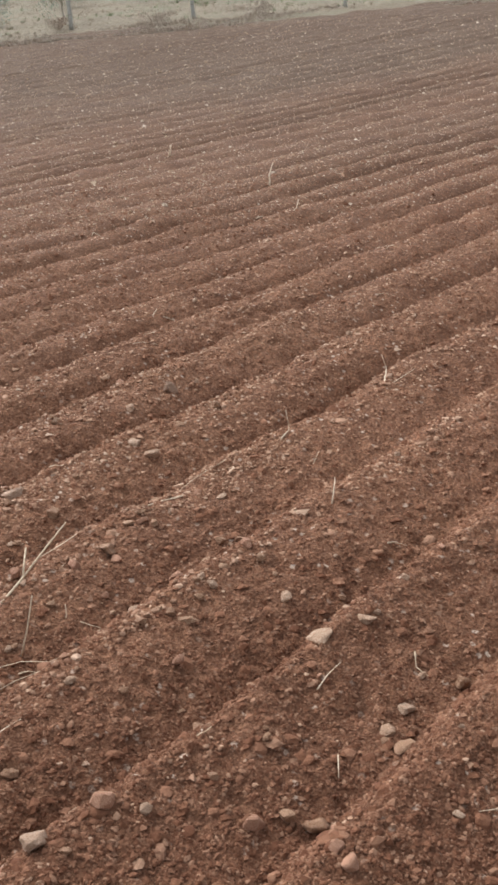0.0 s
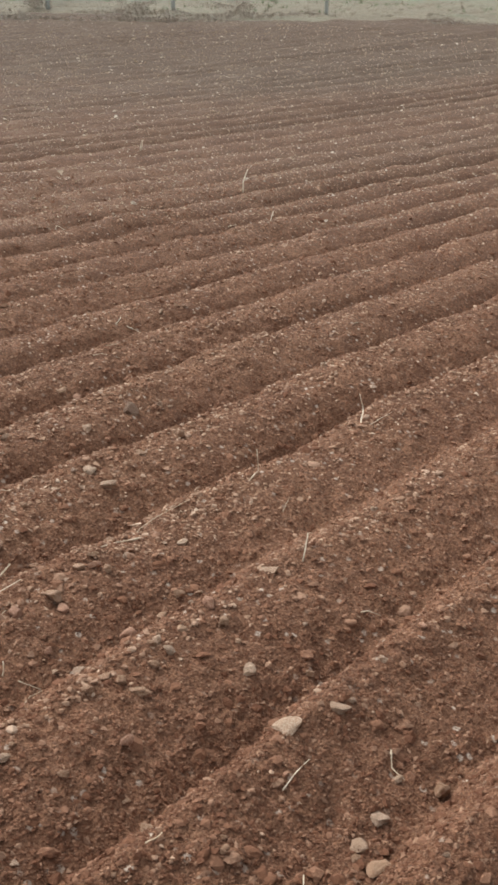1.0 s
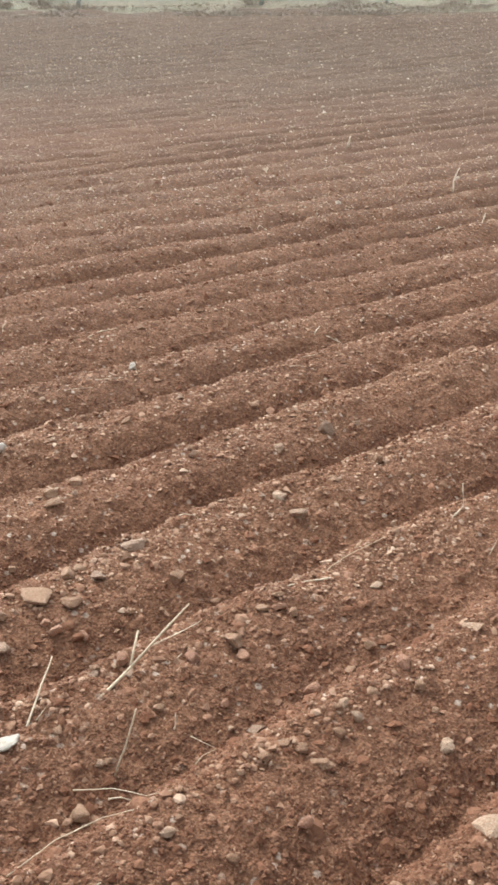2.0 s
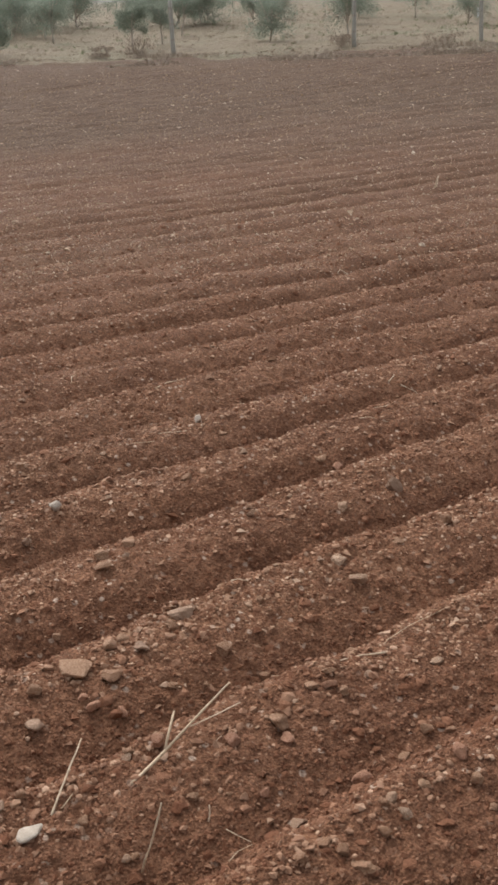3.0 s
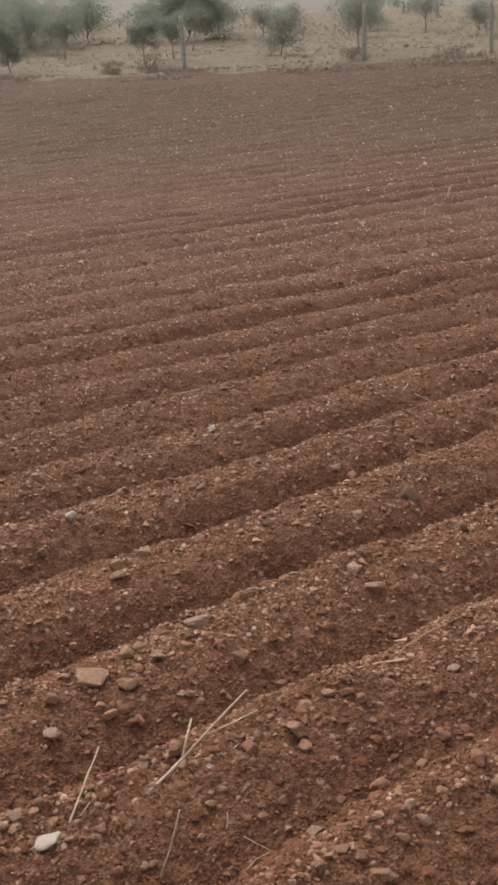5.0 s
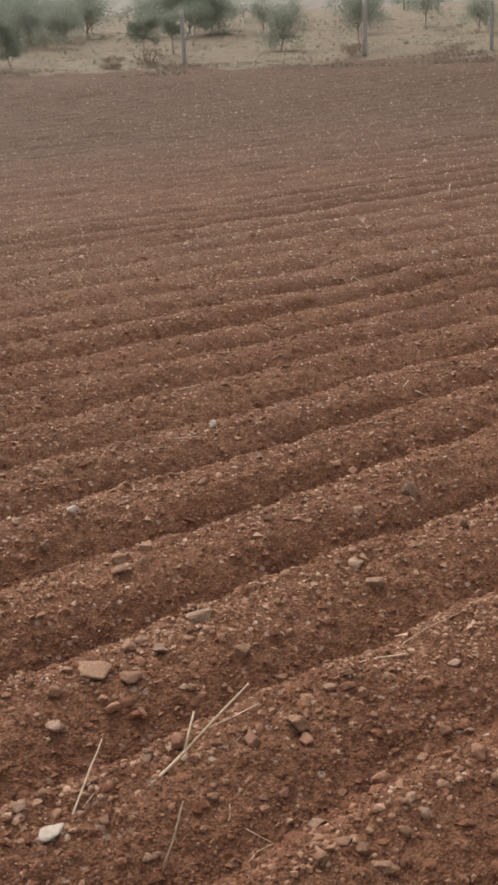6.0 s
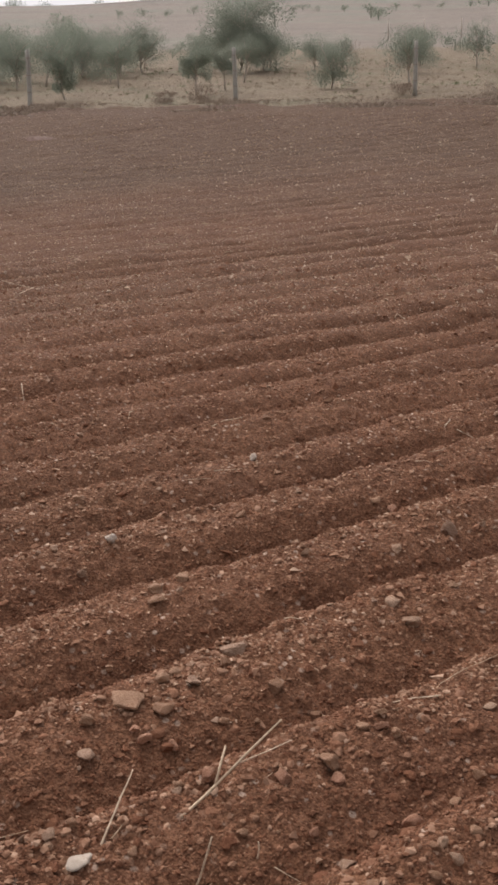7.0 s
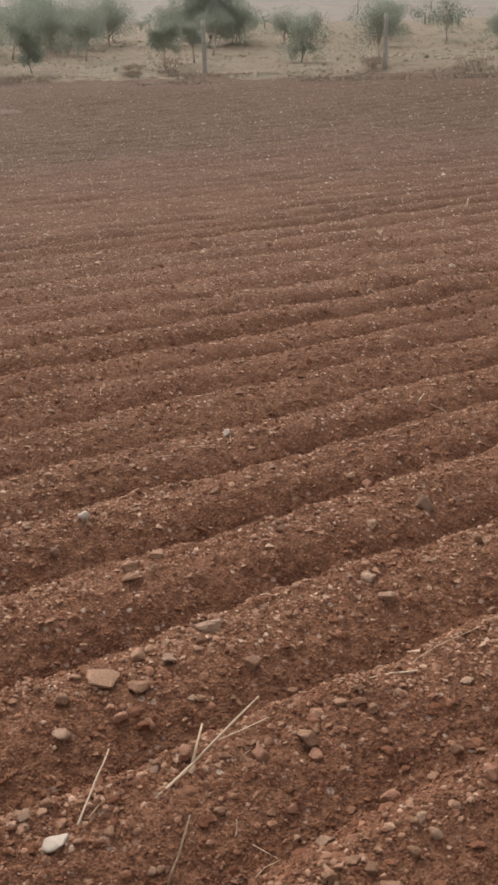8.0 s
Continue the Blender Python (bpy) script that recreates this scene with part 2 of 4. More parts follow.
RISE = np.array([0, 0, 0.10, 0.36, 0.76, 1.22, 1.55, 1.82, 2.95, 4.2, 8.8, 19.2, 30.2, 38.5, 58], float)


def land(x, y):
    """The broad height of the ground."""
    ahead, aside = span(x, y)
    z = np.interp(ahead, RISE_AT, RISE)
    z = 0.25 * np.interp(ahead - 2.5, RISE_AT, RISE) + 0.5 * z + 0.25 * np.interp(ahead + 2.5, RISE_AT, RISE)
    z += fade(ahead, 45, 120) * (0.5 * relief(x / 30, y / 30, 3) + fade(ahead, 100, 400) * 2.5 * relief(x / 90, y / 90, 4))
    return z


def ridge(x, y):
    """The drawn-up rows: height against the crests, and how near a crest a place is (0 to 1)."""
    ahead, _ = span(x, y)
    sway = 0.02 * relief(x / 0.8, y / 1.3, 11) + 0.012 * relief(x / 0.27, y / 0.4, 12) + 0.035 * relief(x / 5, y / 3, 13)
    k = np.interp(y + sway, CRESTS, np.arange(len(CRESTS)))
    p = k - np.floor(k)
    # behind each crest a short drop, then a long face that rises fast and flattens to the next crest
    drop = 0.5 + 0.5 * np.cos(np.pi * np.clip(p / 0.36, 0, 1))
    up = np.clip((p - 0.26) / 0.74, 0, 1)
    face = 1 - (1 - up) ** 2.3
    crest = np.maximum(drop, face)
    round_top = 0.5 + 0.5 * np.cos(2 * np.pi * (p + 0.07 * np.sin(2 * np.pi * p)))
    soft = 0.3 - 0.3 * fade(y, 1.8, 2.4)
    crest = crest * (1 - soft) + round_top * soft
    tall = np.interp(y, [0.3, 1.5, 1.8, 2.05, 2.3, 2.5, 5.2, 5.8, 5.95, 6.5, 7.0, 9.4, 9.8, 10.8, 11.2, 40],
                     [0.15, 0.145, 0.105, 0.09, 0.12, 0.165, 0.16, 0.14, 0.22, 0.22, 0.09, 0.085, 0.17, 0.17, 0.095, 0.09])
    tall = tall * np.interp(k, np.arange(len(CRESTS)), ROW_HEIGHT)
    tall = tall * (1 + 0.22 * relief(x / 1.1, y / 0.5, 14)) * (1 - fade(ahead, EDGE - 3, EDGE - 0.5))
    return (crest - 0.88) * tall, crest


def ground_height(x, y, cell=0.014):
    ahead, _ = span(x, y)
    field = 1 - fade(ahead, EDGE - 1.5, EDGE + 0.5)
    z, crest = ridge(x, y)
    out = land(x, y) + z
    rough = 0.018 * relief(x / 0.33, y / 0.25, 21)
    rough = rough + 0.014 * (np.abs(relief(x / 0.13, y / 0.13, 22)) - 0.4) * fade(0.10 - cell, 0, 0.05)
    fine = 0.015 * (0.4 - np.abs(relief(x / 0.06, y / 0.06, 23))) * fade(0.05 - cell, 0, 0.025)
    fine = fine + 0.011 * (0.4 - np.abs(relief(x / 0.032, y / 0.032, 24))) * fade(0.03 - cell, 0, 0.012)
    return out + field * (rough * (0.7 + 0.5 * relief(x / 0.9, y / 0.9, 25)) + fine) + (1 - field) * 0.06 * relief(x / 0.7, y / 0.7, 26)
# ---- end of land ----


def spread(low, high, step, grow, reach):
    """Grid lines: even from low to high, then ever wider apart out to reach on both sides."""
    mid = list(np.arange(low, high, step))
    up, gap = [], step
    while (mid + up)[-1] < reach:
        at = (mid + up)[-1]
        gap = step + grow * (at - high) if at < 38 else 0.07 * at - 2.4
        up.append(at + gap)
    down, at = [], low
    while at > -reach:
        at -= step + 0.12 * (low - at)
        down.append(at)
    return np.array(down[::-1] + mid + up)


def build_ground():
    xs, ys = spread(0.15, 3.2, 0.015, 0.0068, 3500), spread(0.55, 4.6, 0.015, 0.0068, 3500)
    gx, gy = np.meshgrid(xs, ys)
    cell = np.maximum(np.gradient(xs)[None, :], np.gradient(ys)[:, None])
    gz = ground_height(gx, gy, cell)
    nx, ny = len(xs), len(ys)
    index = np.arange(nx * ny).reshape(ny, nx)
    quads = np.stack([index[:-1, :-1], index[:-1, 1:], index[1:, 1:], index[1:, :-1]], -1).reshape(-1, 4)
    me = bpy.data.meshes.new("ground")
    me.vertices.add(nx * ny)
    me.vertices.foreach_set("co", np.stack([gx, gy, gz], -1).ravel())
    me.loops.add(quads.size)
    me.loops.foreach_set("vertex_index", quads.ravel())
    me.polygons.add(len(quads))
    me.polygons.foreach_set("loop_start", np.arange(0, quads.size, 4))
    cx, cy = gx.ravel()[quads].mean(1), gy.ravel()[quads].mean(1)
    ahead, aside = span(cx, cy)
    wavy = ahead + 0.7 * relief(cx / 1.7, cy / 1.7, 31) + 0.3 * relief(cx / 0.5, cy / 0.5, 32)
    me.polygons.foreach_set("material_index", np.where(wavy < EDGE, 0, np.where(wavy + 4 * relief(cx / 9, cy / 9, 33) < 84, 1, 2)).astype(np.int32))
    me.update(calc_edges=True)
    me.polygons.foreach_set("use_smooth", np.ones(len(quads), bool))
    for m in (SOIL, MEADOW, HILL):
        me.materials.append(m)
    return tagged(new("ground", me), "ploughed red-brown soil in ridged rows, dry meadow and hill beyond", "ground", kind="structure")


ground = build_ground()


# ---- builders ----
def part(name, bm, material, parent=None, label="", smooth=True):
    """Links a bmesh as one mesh object, under a thing if one is given."""
    me = bpy.data.meshes.new(name)
    bm.to_mesh(me)
    bm.free()
    me.materials.append(material)
    if smooth:
        me.polygons.foreach_set("use_smooth", np.ones(len(me.polygons), bool))
    ob = new(name, me)
    if parent:
        ob.parent = parent
    return tagged(ob, label)


def height_at(x, y):
    return float(ground_height(np.array([x], float), np.array([y], float), 0.0145)[0])


def tube(bm, points, radii, sides=6):
    """A tapering tube along points."""
    points = [Vector(p) for p in points]
    rings = []
    for k, p in enumerate(points):
        way = (points[min(k + 1, len(points) - 1)] - points[max(k - 1, 0)]).normalized()
        side = way.cross(Vector((0.31, 0.22, 0.93))).normalized()
        over = way.cross(side)
        rings.append([bm.verts.new(p + radii[k] * (math.cos(a) * side + math.sin(a) * over)) for a in (2 * math.pi * s / sides for s in range(sides))])
    for low, high in zip(rings, rings[1:]):
        for s in range(sides):
            bm.faces.new((low[s], low[(s + 1) % sides], high[(s + 1) % sides], high[s]))
    bm.faces.new(rings[0][::-1])
    bm.faces.new(rings[-1])


def pebble_shape(rng, rounds, cuts, squash=(1.0, 0.8, 0.62)):
    """Points and triangles of one worn, faceted stone of about unit width."""
    if rounds:
        bm = bmesh.new()
        bmesh.ops.create_icosphere(bm, subdivisions=rounds, radius=1.0)
        co = np.array([v.co[:] for v in bm.verts])
        tri = np.array([[v.index for v in f.verts] for f in bm.faces])
        bm.free()
    else:
        co = np.concatenate([np.eye(3), -np.eye(3)]) * rng.uniform(0.75, 1.15, (6, 1)) + rng.normal(0, 0.16, (6, 3))
        tri = np.array([(0, 1, 2), (1, 3, 2), (3, 4, 2), (4, 0, 2), (1, 0, 5), (3, 1, 5), (4, 3, 5), (0, 4, 5)])
    for _ in range(cuts):
        n = rng.normal(size=3)
        n /= np.linalg.norm(n)
        d = rng.uniform(0.42, 0.80)
        along = co @ n
        co = co * np.where(along > d, d / np.maximum(along, 1e-6), 1.0)[:, None]
    bend = rng.normal(size=(3, 3))
    co = co * (1 + 0.07 * np.sin(co @ bend.T * 2.6 + rng.uniform(0, 6, 3)).sum(1, keepdims=True) )
    co = co * np.array(squash)
    return co / (co[:, 0].max() - co[:, 0].min()), tri


def scatter(name, x, y, size, material, rng, rounds=1, sink=0.2, label="", category="", kinds=12, squash=(1.0, 0.85, 0.46)):
    """Many small stones or crumbs, too many to count, as one mesh."""
    shapes = [pebble_shape(rng, rounds, 5, squash) for _ in range(kinds)]
    nv, nt = len(shapes[0][0]), len(shapes[0][1])
    n = len(x)
    z = ground_height(x, y, 0.0145 + 0.0065 * np.clip(np.hypot(x, y) - 4, 0, 40))
    which = rng.integers(0, kinds, n)
    turn, tip, roll = rng.uniform(0, 2 * np.pi, n), rng.normal(0, 0.22, n), rng.normal(0, 0.22, n)
    base = np.stack([s[0] for s in shapes])[which] * (size[:, None, None] * rng.uniform(0.8, 1.2, (n, 1, 3)))
    c, s = np.cos(tip)[:, None], np.sin(tip)[:, None]
    bx, by, bz = base[..., 0], base[..., 1] * c - base[..., 2] * s, base[..., 1] * s + base[..., 2] * c
    c, s = np.cos(roll)[:, None], np.sin(roll)[:, None]
    bx, bz = bx * c + bz * s, -bx * s + bz * c
    c, s = np.cos(turn)[:, None], np.sin(turn)[:, None]
    bx, by = bx * c - by * s, bx * s + by * c
    co = np.stack([bx + x[:, None], by + y[:, None], bz + (z + size * sink)[:, None]], -1)
    tris = (np.stack([q[1] for q in shapes])[which] + (np.arange(n) * nv)[:, None, None]).reshape(-1, 3)
    me = bpy.data.meshes.new(name)
    me.vertices.add(n * nv)
    me.vertices.foreach_set("co", co.ravel())
    me.loops.add(tris.size)
    me.loops.foreach_set("vertex_index", tris.ravel())
    me.polygons.add(len(tris))
    me.polygons.foreach_set("loop_start", np.arange(0, tris.size, 3))
    me.update(calc_edges=True)
    me.polygons.foreach_set("use_smooth", np.zeros(len(tris), bool))
    me.materials.append(material)
    return tagged(new(name, me), label, category, kind="stuff")


def fan(rng, n, near, far, power, left=4, right=76):
    """Places over the part of the field before the margin, thinner farther off."""
    r = near * (far / near) ** (rng.uniform(0, 1, n) ** power)
    a = np.radians(rng.uniform(left, right, n))
    return -0.5 + r * np.sin(a), 0.15 + r * np.cos(a)


# ---- crumbs and gravel of the ploughed soil ----
rng = np.random.default_rng(7)


def build_crumbs():
    x, y = fan(rng, 170000, 1.15, 11.0, 1.15, 12, 67)
    r = np.hypot(x + 0.5, y - 0.15)
    size = np.clip(rng.lognormal(np.log(0.0068), 0.5, len(x)), 0.0038, 0.028) * (0.72 + 0.13 * r)
    scatter("soil_crumbs", x, y, size, CLOD, rng, 0, -0.10, "loose red-brown crumbs and small clods of soil", "soil", kinds=24, squash=(1.0, 0.88, 0.7))
    x, y = fan(rng, 14000, 1.15, 9.0, 1.1, 12, 67)
    r = np.hypot(x + 0.5, y - 0.15)
    size = np.clip(rng.lognormal(np.log(0.0115), 0.36, len(x)), 0.008, 0.04) * (0.85 + 0.06 * r)
    scatter("soil_clods", x, y, size, CLOD, rng, 1, -0.12, "angular red-brown clods lying on the ridges", "soil", kinds=24, squash=(1.0, 0.88, 0.72))
    x, y = fan(rng, 420, 1.2, 5.0, 0.9, 12, 67)
    scatter("soil_clods", x, y, rng.uniform(0.022, 0.052, len(x)), CLOD, rng, 2, -0.13, "lumps of red-brown soil", "soil", kinds=20, squash=(1.0, 0.88, 0.5))


def build_gravel():
    x, y = rng.uniform(-6, 6, 4000), rng.uniform(-6, 6, 4000)
    scatter("loose_crumbs", x, y, np.clip(rng.lognormal(np.log(0.012), 0.4, len(x)), 0.006, 0.04), CLOD, rng, 0, 0.1, "crumbs of soil round the field margin", "soil")
    for count, near, far, rounds, name in ((24000, 1.15, 3.4, 1, "gravel"), (95000, 3.0, 12.0, 0, "gravel")):
        x, y = fan(rng, count, near, far, 0.9, 10, 68)
        keep = rng.uniform(0, 1, len(x)) < (0.025 if rounds else 0.05) + (0.50 if rounds else 1.0) * ridge(x, y)[1] ** 5 * (0.45 + 0.55 * (relief(x / 0.5, y / 0.3, 51) > -0.2)) * np.interp(y, [1.6, 2.3], [0.2, 1.0]) + 0.42 * fade(y, 5.8, 6.6)
        x, y = x[keep], y[keep]
        r = np.hypot(x + 0.5, y - 0.15)
        size = np.clip(rng.lognormal(np.log(0.0100), 0.42, len(x)), 0.005, 0.032) * (0.78 + 0.10 * np.minimum(r, 7))
        scatter(name, x, y, size, GRAVEL_DARK if rounds else GRAVEL, rng, rounds, -0.06, "pale and tan limestone gravel along the ridge crests", "gravel", kinds=24, squash=(1.0, 0.88, 0.66 if rounds else 0.5))
    x, y = fan(rng, 15000, 1.3, 5.5, 0.9, 12, 67)
    keep = (ridge(x, y)[1] > 0.93) & (y > 1.75) & (rng.uniform(0, 1, len(x)) < 0.42 + 0.3 * relief(x / 0.4, y / 0.3, 52))
    x, y = x[keep], y[keep]
    scatter("gravel", x, y, np.clip(rng.lognormal(np.log(0.0165), 0.34, len(x)), 0.010, 0.036), GRAVEL_DARK, rng, 1, 0.06, "tan pebbles crowded along the ridge crests", "gravel", kinds=30, squash=(1.0, 0.82, 0.6))
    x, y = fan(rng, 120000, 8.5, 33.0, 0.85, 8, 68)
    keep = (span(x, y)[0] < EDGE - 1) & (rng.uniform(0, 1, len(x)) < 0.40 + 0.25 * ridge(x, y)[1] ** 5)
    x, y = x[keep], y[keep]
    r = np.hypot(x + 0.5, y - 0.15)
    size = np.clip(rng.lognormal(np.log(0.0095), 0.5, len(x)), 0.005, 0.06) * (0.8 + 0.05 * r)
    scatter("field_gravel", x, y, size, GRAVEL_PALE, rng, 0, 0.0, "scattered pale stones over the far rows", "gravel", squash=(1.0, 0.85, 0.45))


build_crumbs()
build_gravel()

# ---- the larger stones ----
# x, y, width in centimetres, height against width
PALE_NEAR = [(0.56, 2.33, 5.4, 0.4), (0.52, 2.41, 2.4, 0.6), (0.7, 2.18, 2, 1.2), (1.74, 2.3, 4.2, 0.5), (1.43, 1.99, 1.8, 1), (1.22, 1.92, 2.7, 1),
             (1.21, 1.87, 3, 1), (1.03, 2.11, 2.1, 0.7), (1.42, 3.89, 4.7, 0.9), (2.38, 4.39, 3.8, 0.9), (1.78, 3.95, 2.6, 0.8), (1.85, 4.3, 3.1, 0.7),
             (1.41, 3.38, 3, 0.7), (1.22, 3.94, 2.8, 0.7), (1.96, 5.3, 3.3, 0.7), (1.9, 2.79, 5.9, 0.9), (1.91, 2.89, 5, 0.6), (2.69, 3.28, 2.6, 1),
             (2.72, 3.25, 2.8, 0.7)]
PALE_FAR = [(3.79, 4.3, 3.6, 0.6), (4.96, 4.05, 5.2, 0.6), (5.04, 4.09, 6.0, 0.5), (5.06, 4.03, 4.0, 0.6), (3.495, 2.991, 3.2, 0.8), (1.93, 3.38, 4.8, 0.8), (2.24, 3.26, 4.6, 0.6), (2.18, 2.62, 3.4, 0.9), (1.72, 2.87, 3.2, 0.6), (1.13, 1.43, 7.4, 0.36),
            (0.41, 1.35, 3.1, 0.9), (0.34, 1.51, 4.6, 0.5), (1, 1.13, 4.2, 0.6), (1.23, 1.18, 2.6, 0.8), (0.79, 0.82, 2.6, 0.8), (1.34, 1.71, 3.2, 0.8),
            (1.28, 1.38, 6.1, 0.3), (1.32, 1.37, 3, 0.7), (1.52, 1.41, 2.9, 0.6), (0.65, 1.86, 3.6, 0.7), (1.73, 1.94, 6.1, 0.4), (1.33, 1.7, 3.4, 0.8)]
TAN_NEAR = [(0.94, 2.84, 9.8, 0.4), (1.01, 2.78, 6, 0.7), (0.81, 2.82, 4.3, 0.8), (1.08, 2.9, 5, 0.7), (1.27, 2.87, 3.8, 1.2), (1.14, 2.68, 3.2, 1),
            (1.34, 2.72, 4.2, 1), (0.72, 2.17, 2.3, 0.8), (0.59, 2.44, 2.8, 0.8), (0.91, 2.24, 2.8, 0.9), (1.23, 2.65, 2, 0.9), (0.86, 2.43, 3.2, 0.9),
            (1.04, 3.16, 2.7, 1), (1.13, 2.91, 3.8, 0.8), (1.22, 2.32, 5.5, 0.7), (1.39, 2.61, 4, 0.8), (1.55, 2.61, 4.4, 0.5), (1.45, 2.4, 4.7, 0.5)]
TAN_FAR = [(1.37, 2.38, 3.5, 0.7), (1.6, 2.48, 3.7, 0.7), (1.43, 2.32, 2.7, 0.9), (1.54, 2.13, 3.4, 1), (1.59, 2.1, 3.1, 0.8), (1.19, 1.91, 3, 1),
           (1.02, 1.91, 3.2, 0.8), (1.31, 1.91, 3.1, 0.9), (1.42, 1.86, 3.1, 1), (1.14, 1.86, 3.3, 0.9), (1.04, 1.87, 3.5, 0.8), (0.95, 1.9, 3.5, 0.7),
           (1.43, 2.1, 3, 1.1), (1.31, 3.34, 6.1, 0.6), (1.35, 3.43, 5.5, 0.6), (1.95, 3.84, 5.2, 0.7), (2.78, 4.88, 5.3, 0.6), (1.52, 4.37, 5.5, 0.8)]
TAN_BEYOND = [(1.47, 3.46, 4.6, 0.7), (2.53, 3.73, 4.4, 0.9), (2.4, 2.91, 4, 1.2), (1.56, 2.85, 3.3, 0.8), (2.15, 2.88, 4.5, 0.6), (3.96, 4.28, 3.6, 0.5),
              (0.62, 1.14, 3.6, 1), (0.65, 1.09, 6.2, 0.7), (1.29, 1.1, 3.7, 1.3), (0.71, 1.47, 3.4, 0.7), (0.22, 1.39, 3.2, 0.7), (0.35, 1.74, 4.9, 0.8),
              (1.48, 1.61, 2.7, 0.8), (0.97, 1.06, 6, 0.6), (0.59, 2.1, 4.6, 0.7), (0.72, 1.74, 3, 1), (0.53, 2.07, 2.5, 0.8), (1.05, 1.82, 5.7, 0.5)]
PINK = [(0.93, 2.42, 3.3, 1), (0.92, 2.71, 4.3, 0.8), (0.98, 2.67, 2.7, 1.1), (1.09, 2.33, 3.6, 1), (1.29, 2.1, 5.8, 1), (1.06, 2.17, 3.4, 0.8),
        (1.21, 2.28, 3.7, 0.8), (1.42, 2.36, 4.6, 0.6), (1.45, 1.94, 4.6, 0.5), (2.59, 3.69, 4.2, 0.8), (0.9, 1.72, 4, 1.4), (0.35, 1.42, 5.7, 0.9),
        (0.52, 0.9, 3.6, 0.9), (0.53, 0.94, 3.6, 0.9), (0.55, 1.17, 3.9, 1)]
GREY = [(1.14, 2.83, 4.5, 0.6), (1.34, 2.92, 7.8, 0.4), (0.53, 2.43, 3.1, 0.7), (0.76, 2.71, 5, 0.9), (1.54, 2.35, 2.5, 0.6), (1.07, 2.06, 4.1, 0.6),
        (1.24, 3.77, 4.1, 0.9), (2.51, 3.29, 7.1, 0.8), (0.2, 1.45, 6, 0.8), (1.1, 1.15, 4.5, 0.8)]


def stone_meshes(material, rng, n):
    made = []
    for _ in range(n):
        co, tri = pebble_shape(rng, 3, 7 if material == STONE_WHITE else int(rng.integers(9, 18)), (1.0, rng.uniform(0.72, 0.95), rng.uniform(0.6, 0.85)))
        me = bpy.data.meshes.new("stone")
        me.from_pydata(co.tolist(), [], tri.tolist())
        me.polygons.foreach_set("use_smooth", np.full(len(tri), material == STONE_WHITE))
        me.materials.append(material)
        made.append(me)
    return made


def place_stone(me, x, y, width, tall, label, rng):
    """One stone, bedded in the soil."""
    ob = new("stone", me)
    depth = min(max(1.2 * tall, 0.45), 1.3)
    ob.location = (x, y, height_at(x, y) + 0.25 * width * depth)
    ob.rotation_euler = (rng.normal(0, 0.2), rng.normal(0, 0.2), radians(-33) + rng.normal(0, 0.4) + math.pi * rng.integers(2))
    ob.scale = (width, width * rng.uniform(0.9, 1.15), width * depth)
    return tagged(ob, label, "stone", "stones on the field")


def build_stones():
    WHITE_AT = [PALE_NEAR[k][:2] for k in (0, 8, 9)]
    rng = np.random.default_rng(21)
    sorts = (
        (STONE_PALE, [s for s in PALE_NEAR + PALE_FAR if s[:2] not in WHITE_AT], "pale limestone lying on ridged soil"),
        (STONE_WHITE, [s for s in PALE_NEAR if s[:2] in WHITE_AT], "white quartz stone lying on a ridge crest"),
        (STONE_TAN, TAN_NEAR + TAN_FAR + TAN_BEYOND, "dusty tan limestone half bedded in soil"),
        (STONE_PINK, PINK, "pinkish-brown rough stone resting in a furrow"),
        (STONE_GREY, GREY, "grey weathered stone dusted with red soil"),
    )
    shapes = {}
    for material, rows, label in sorts:
        shapes[label] = stone_meshes(material, rng, 6)
        for k, (x, y, width, tall) in enumerate(rows):
            place_stone(shapes[label][(k + (5 if material == STONE_WHITE else 2)) % 6], x, y, width * 0.0096, tall, label, rng)
    # smaller ones between, mostly on the crests
    labels, count = [s[2] for s in sorts if s[0] != STONE_WHITE], 0
    while count < 120:
        x, y = (float(v[0]) for v in fan(rng, 1, 1.4, 6.5, 0.9))
        if rng.uniform() > 0.12 + 0.88 * float(ridge(np.array([x]), np.array([y]))[1][0]) ** 4:
            continue
        label = labels[int(rng.choice(4, p=[0.28, 0.42, 0.2, 0.1]))]
        place_stone(shapes[label][int(rng.integers(6))], x, y, float(rng.uniform(0.013, 0.026)), float(rng.uniform(0.5, 0.9)), label, rng)
        count += 1


build_stones()


# ---- dry stalks and straw ----
def lie(points, lift=0.006):
    """Straw on the ground: points given in plan, lifted onto the soil."""
    return [(x, y, height_at(x, y) + lift) for x, y in points]


def straw(points, thick, label="bleached dry straw lying on the soil"):
    bm = bmesh.new()
    points = [Vector(p) for p in points]
    fine = []
    for a, b in zip(points, points[1:]):
        steps = max(2, int((b - a).length / 0.03))
        fine += [a.lerp(b, s / steps) for s in range(steps)]
    fine.append(points[-1])
    wob = random.Random(len(bpy.data.objects))
    fine = [p + Vector((wob.uniform(-1, 1), wob.uniform(-1, 1), wob.uniform(-0.6, 0.6))) * thick * 0.5 for p in fine]
    n = len(fine)
    tube(bm, fine, [thick * (1.0 - 0.45 * k / (n - 1)) * (1.25 if k % 4 == 0 else 1.0) for k in range(n)], 6)
    return tagged(part("dry_straw", bm, STRAW), label, "straw", "straw on the field")


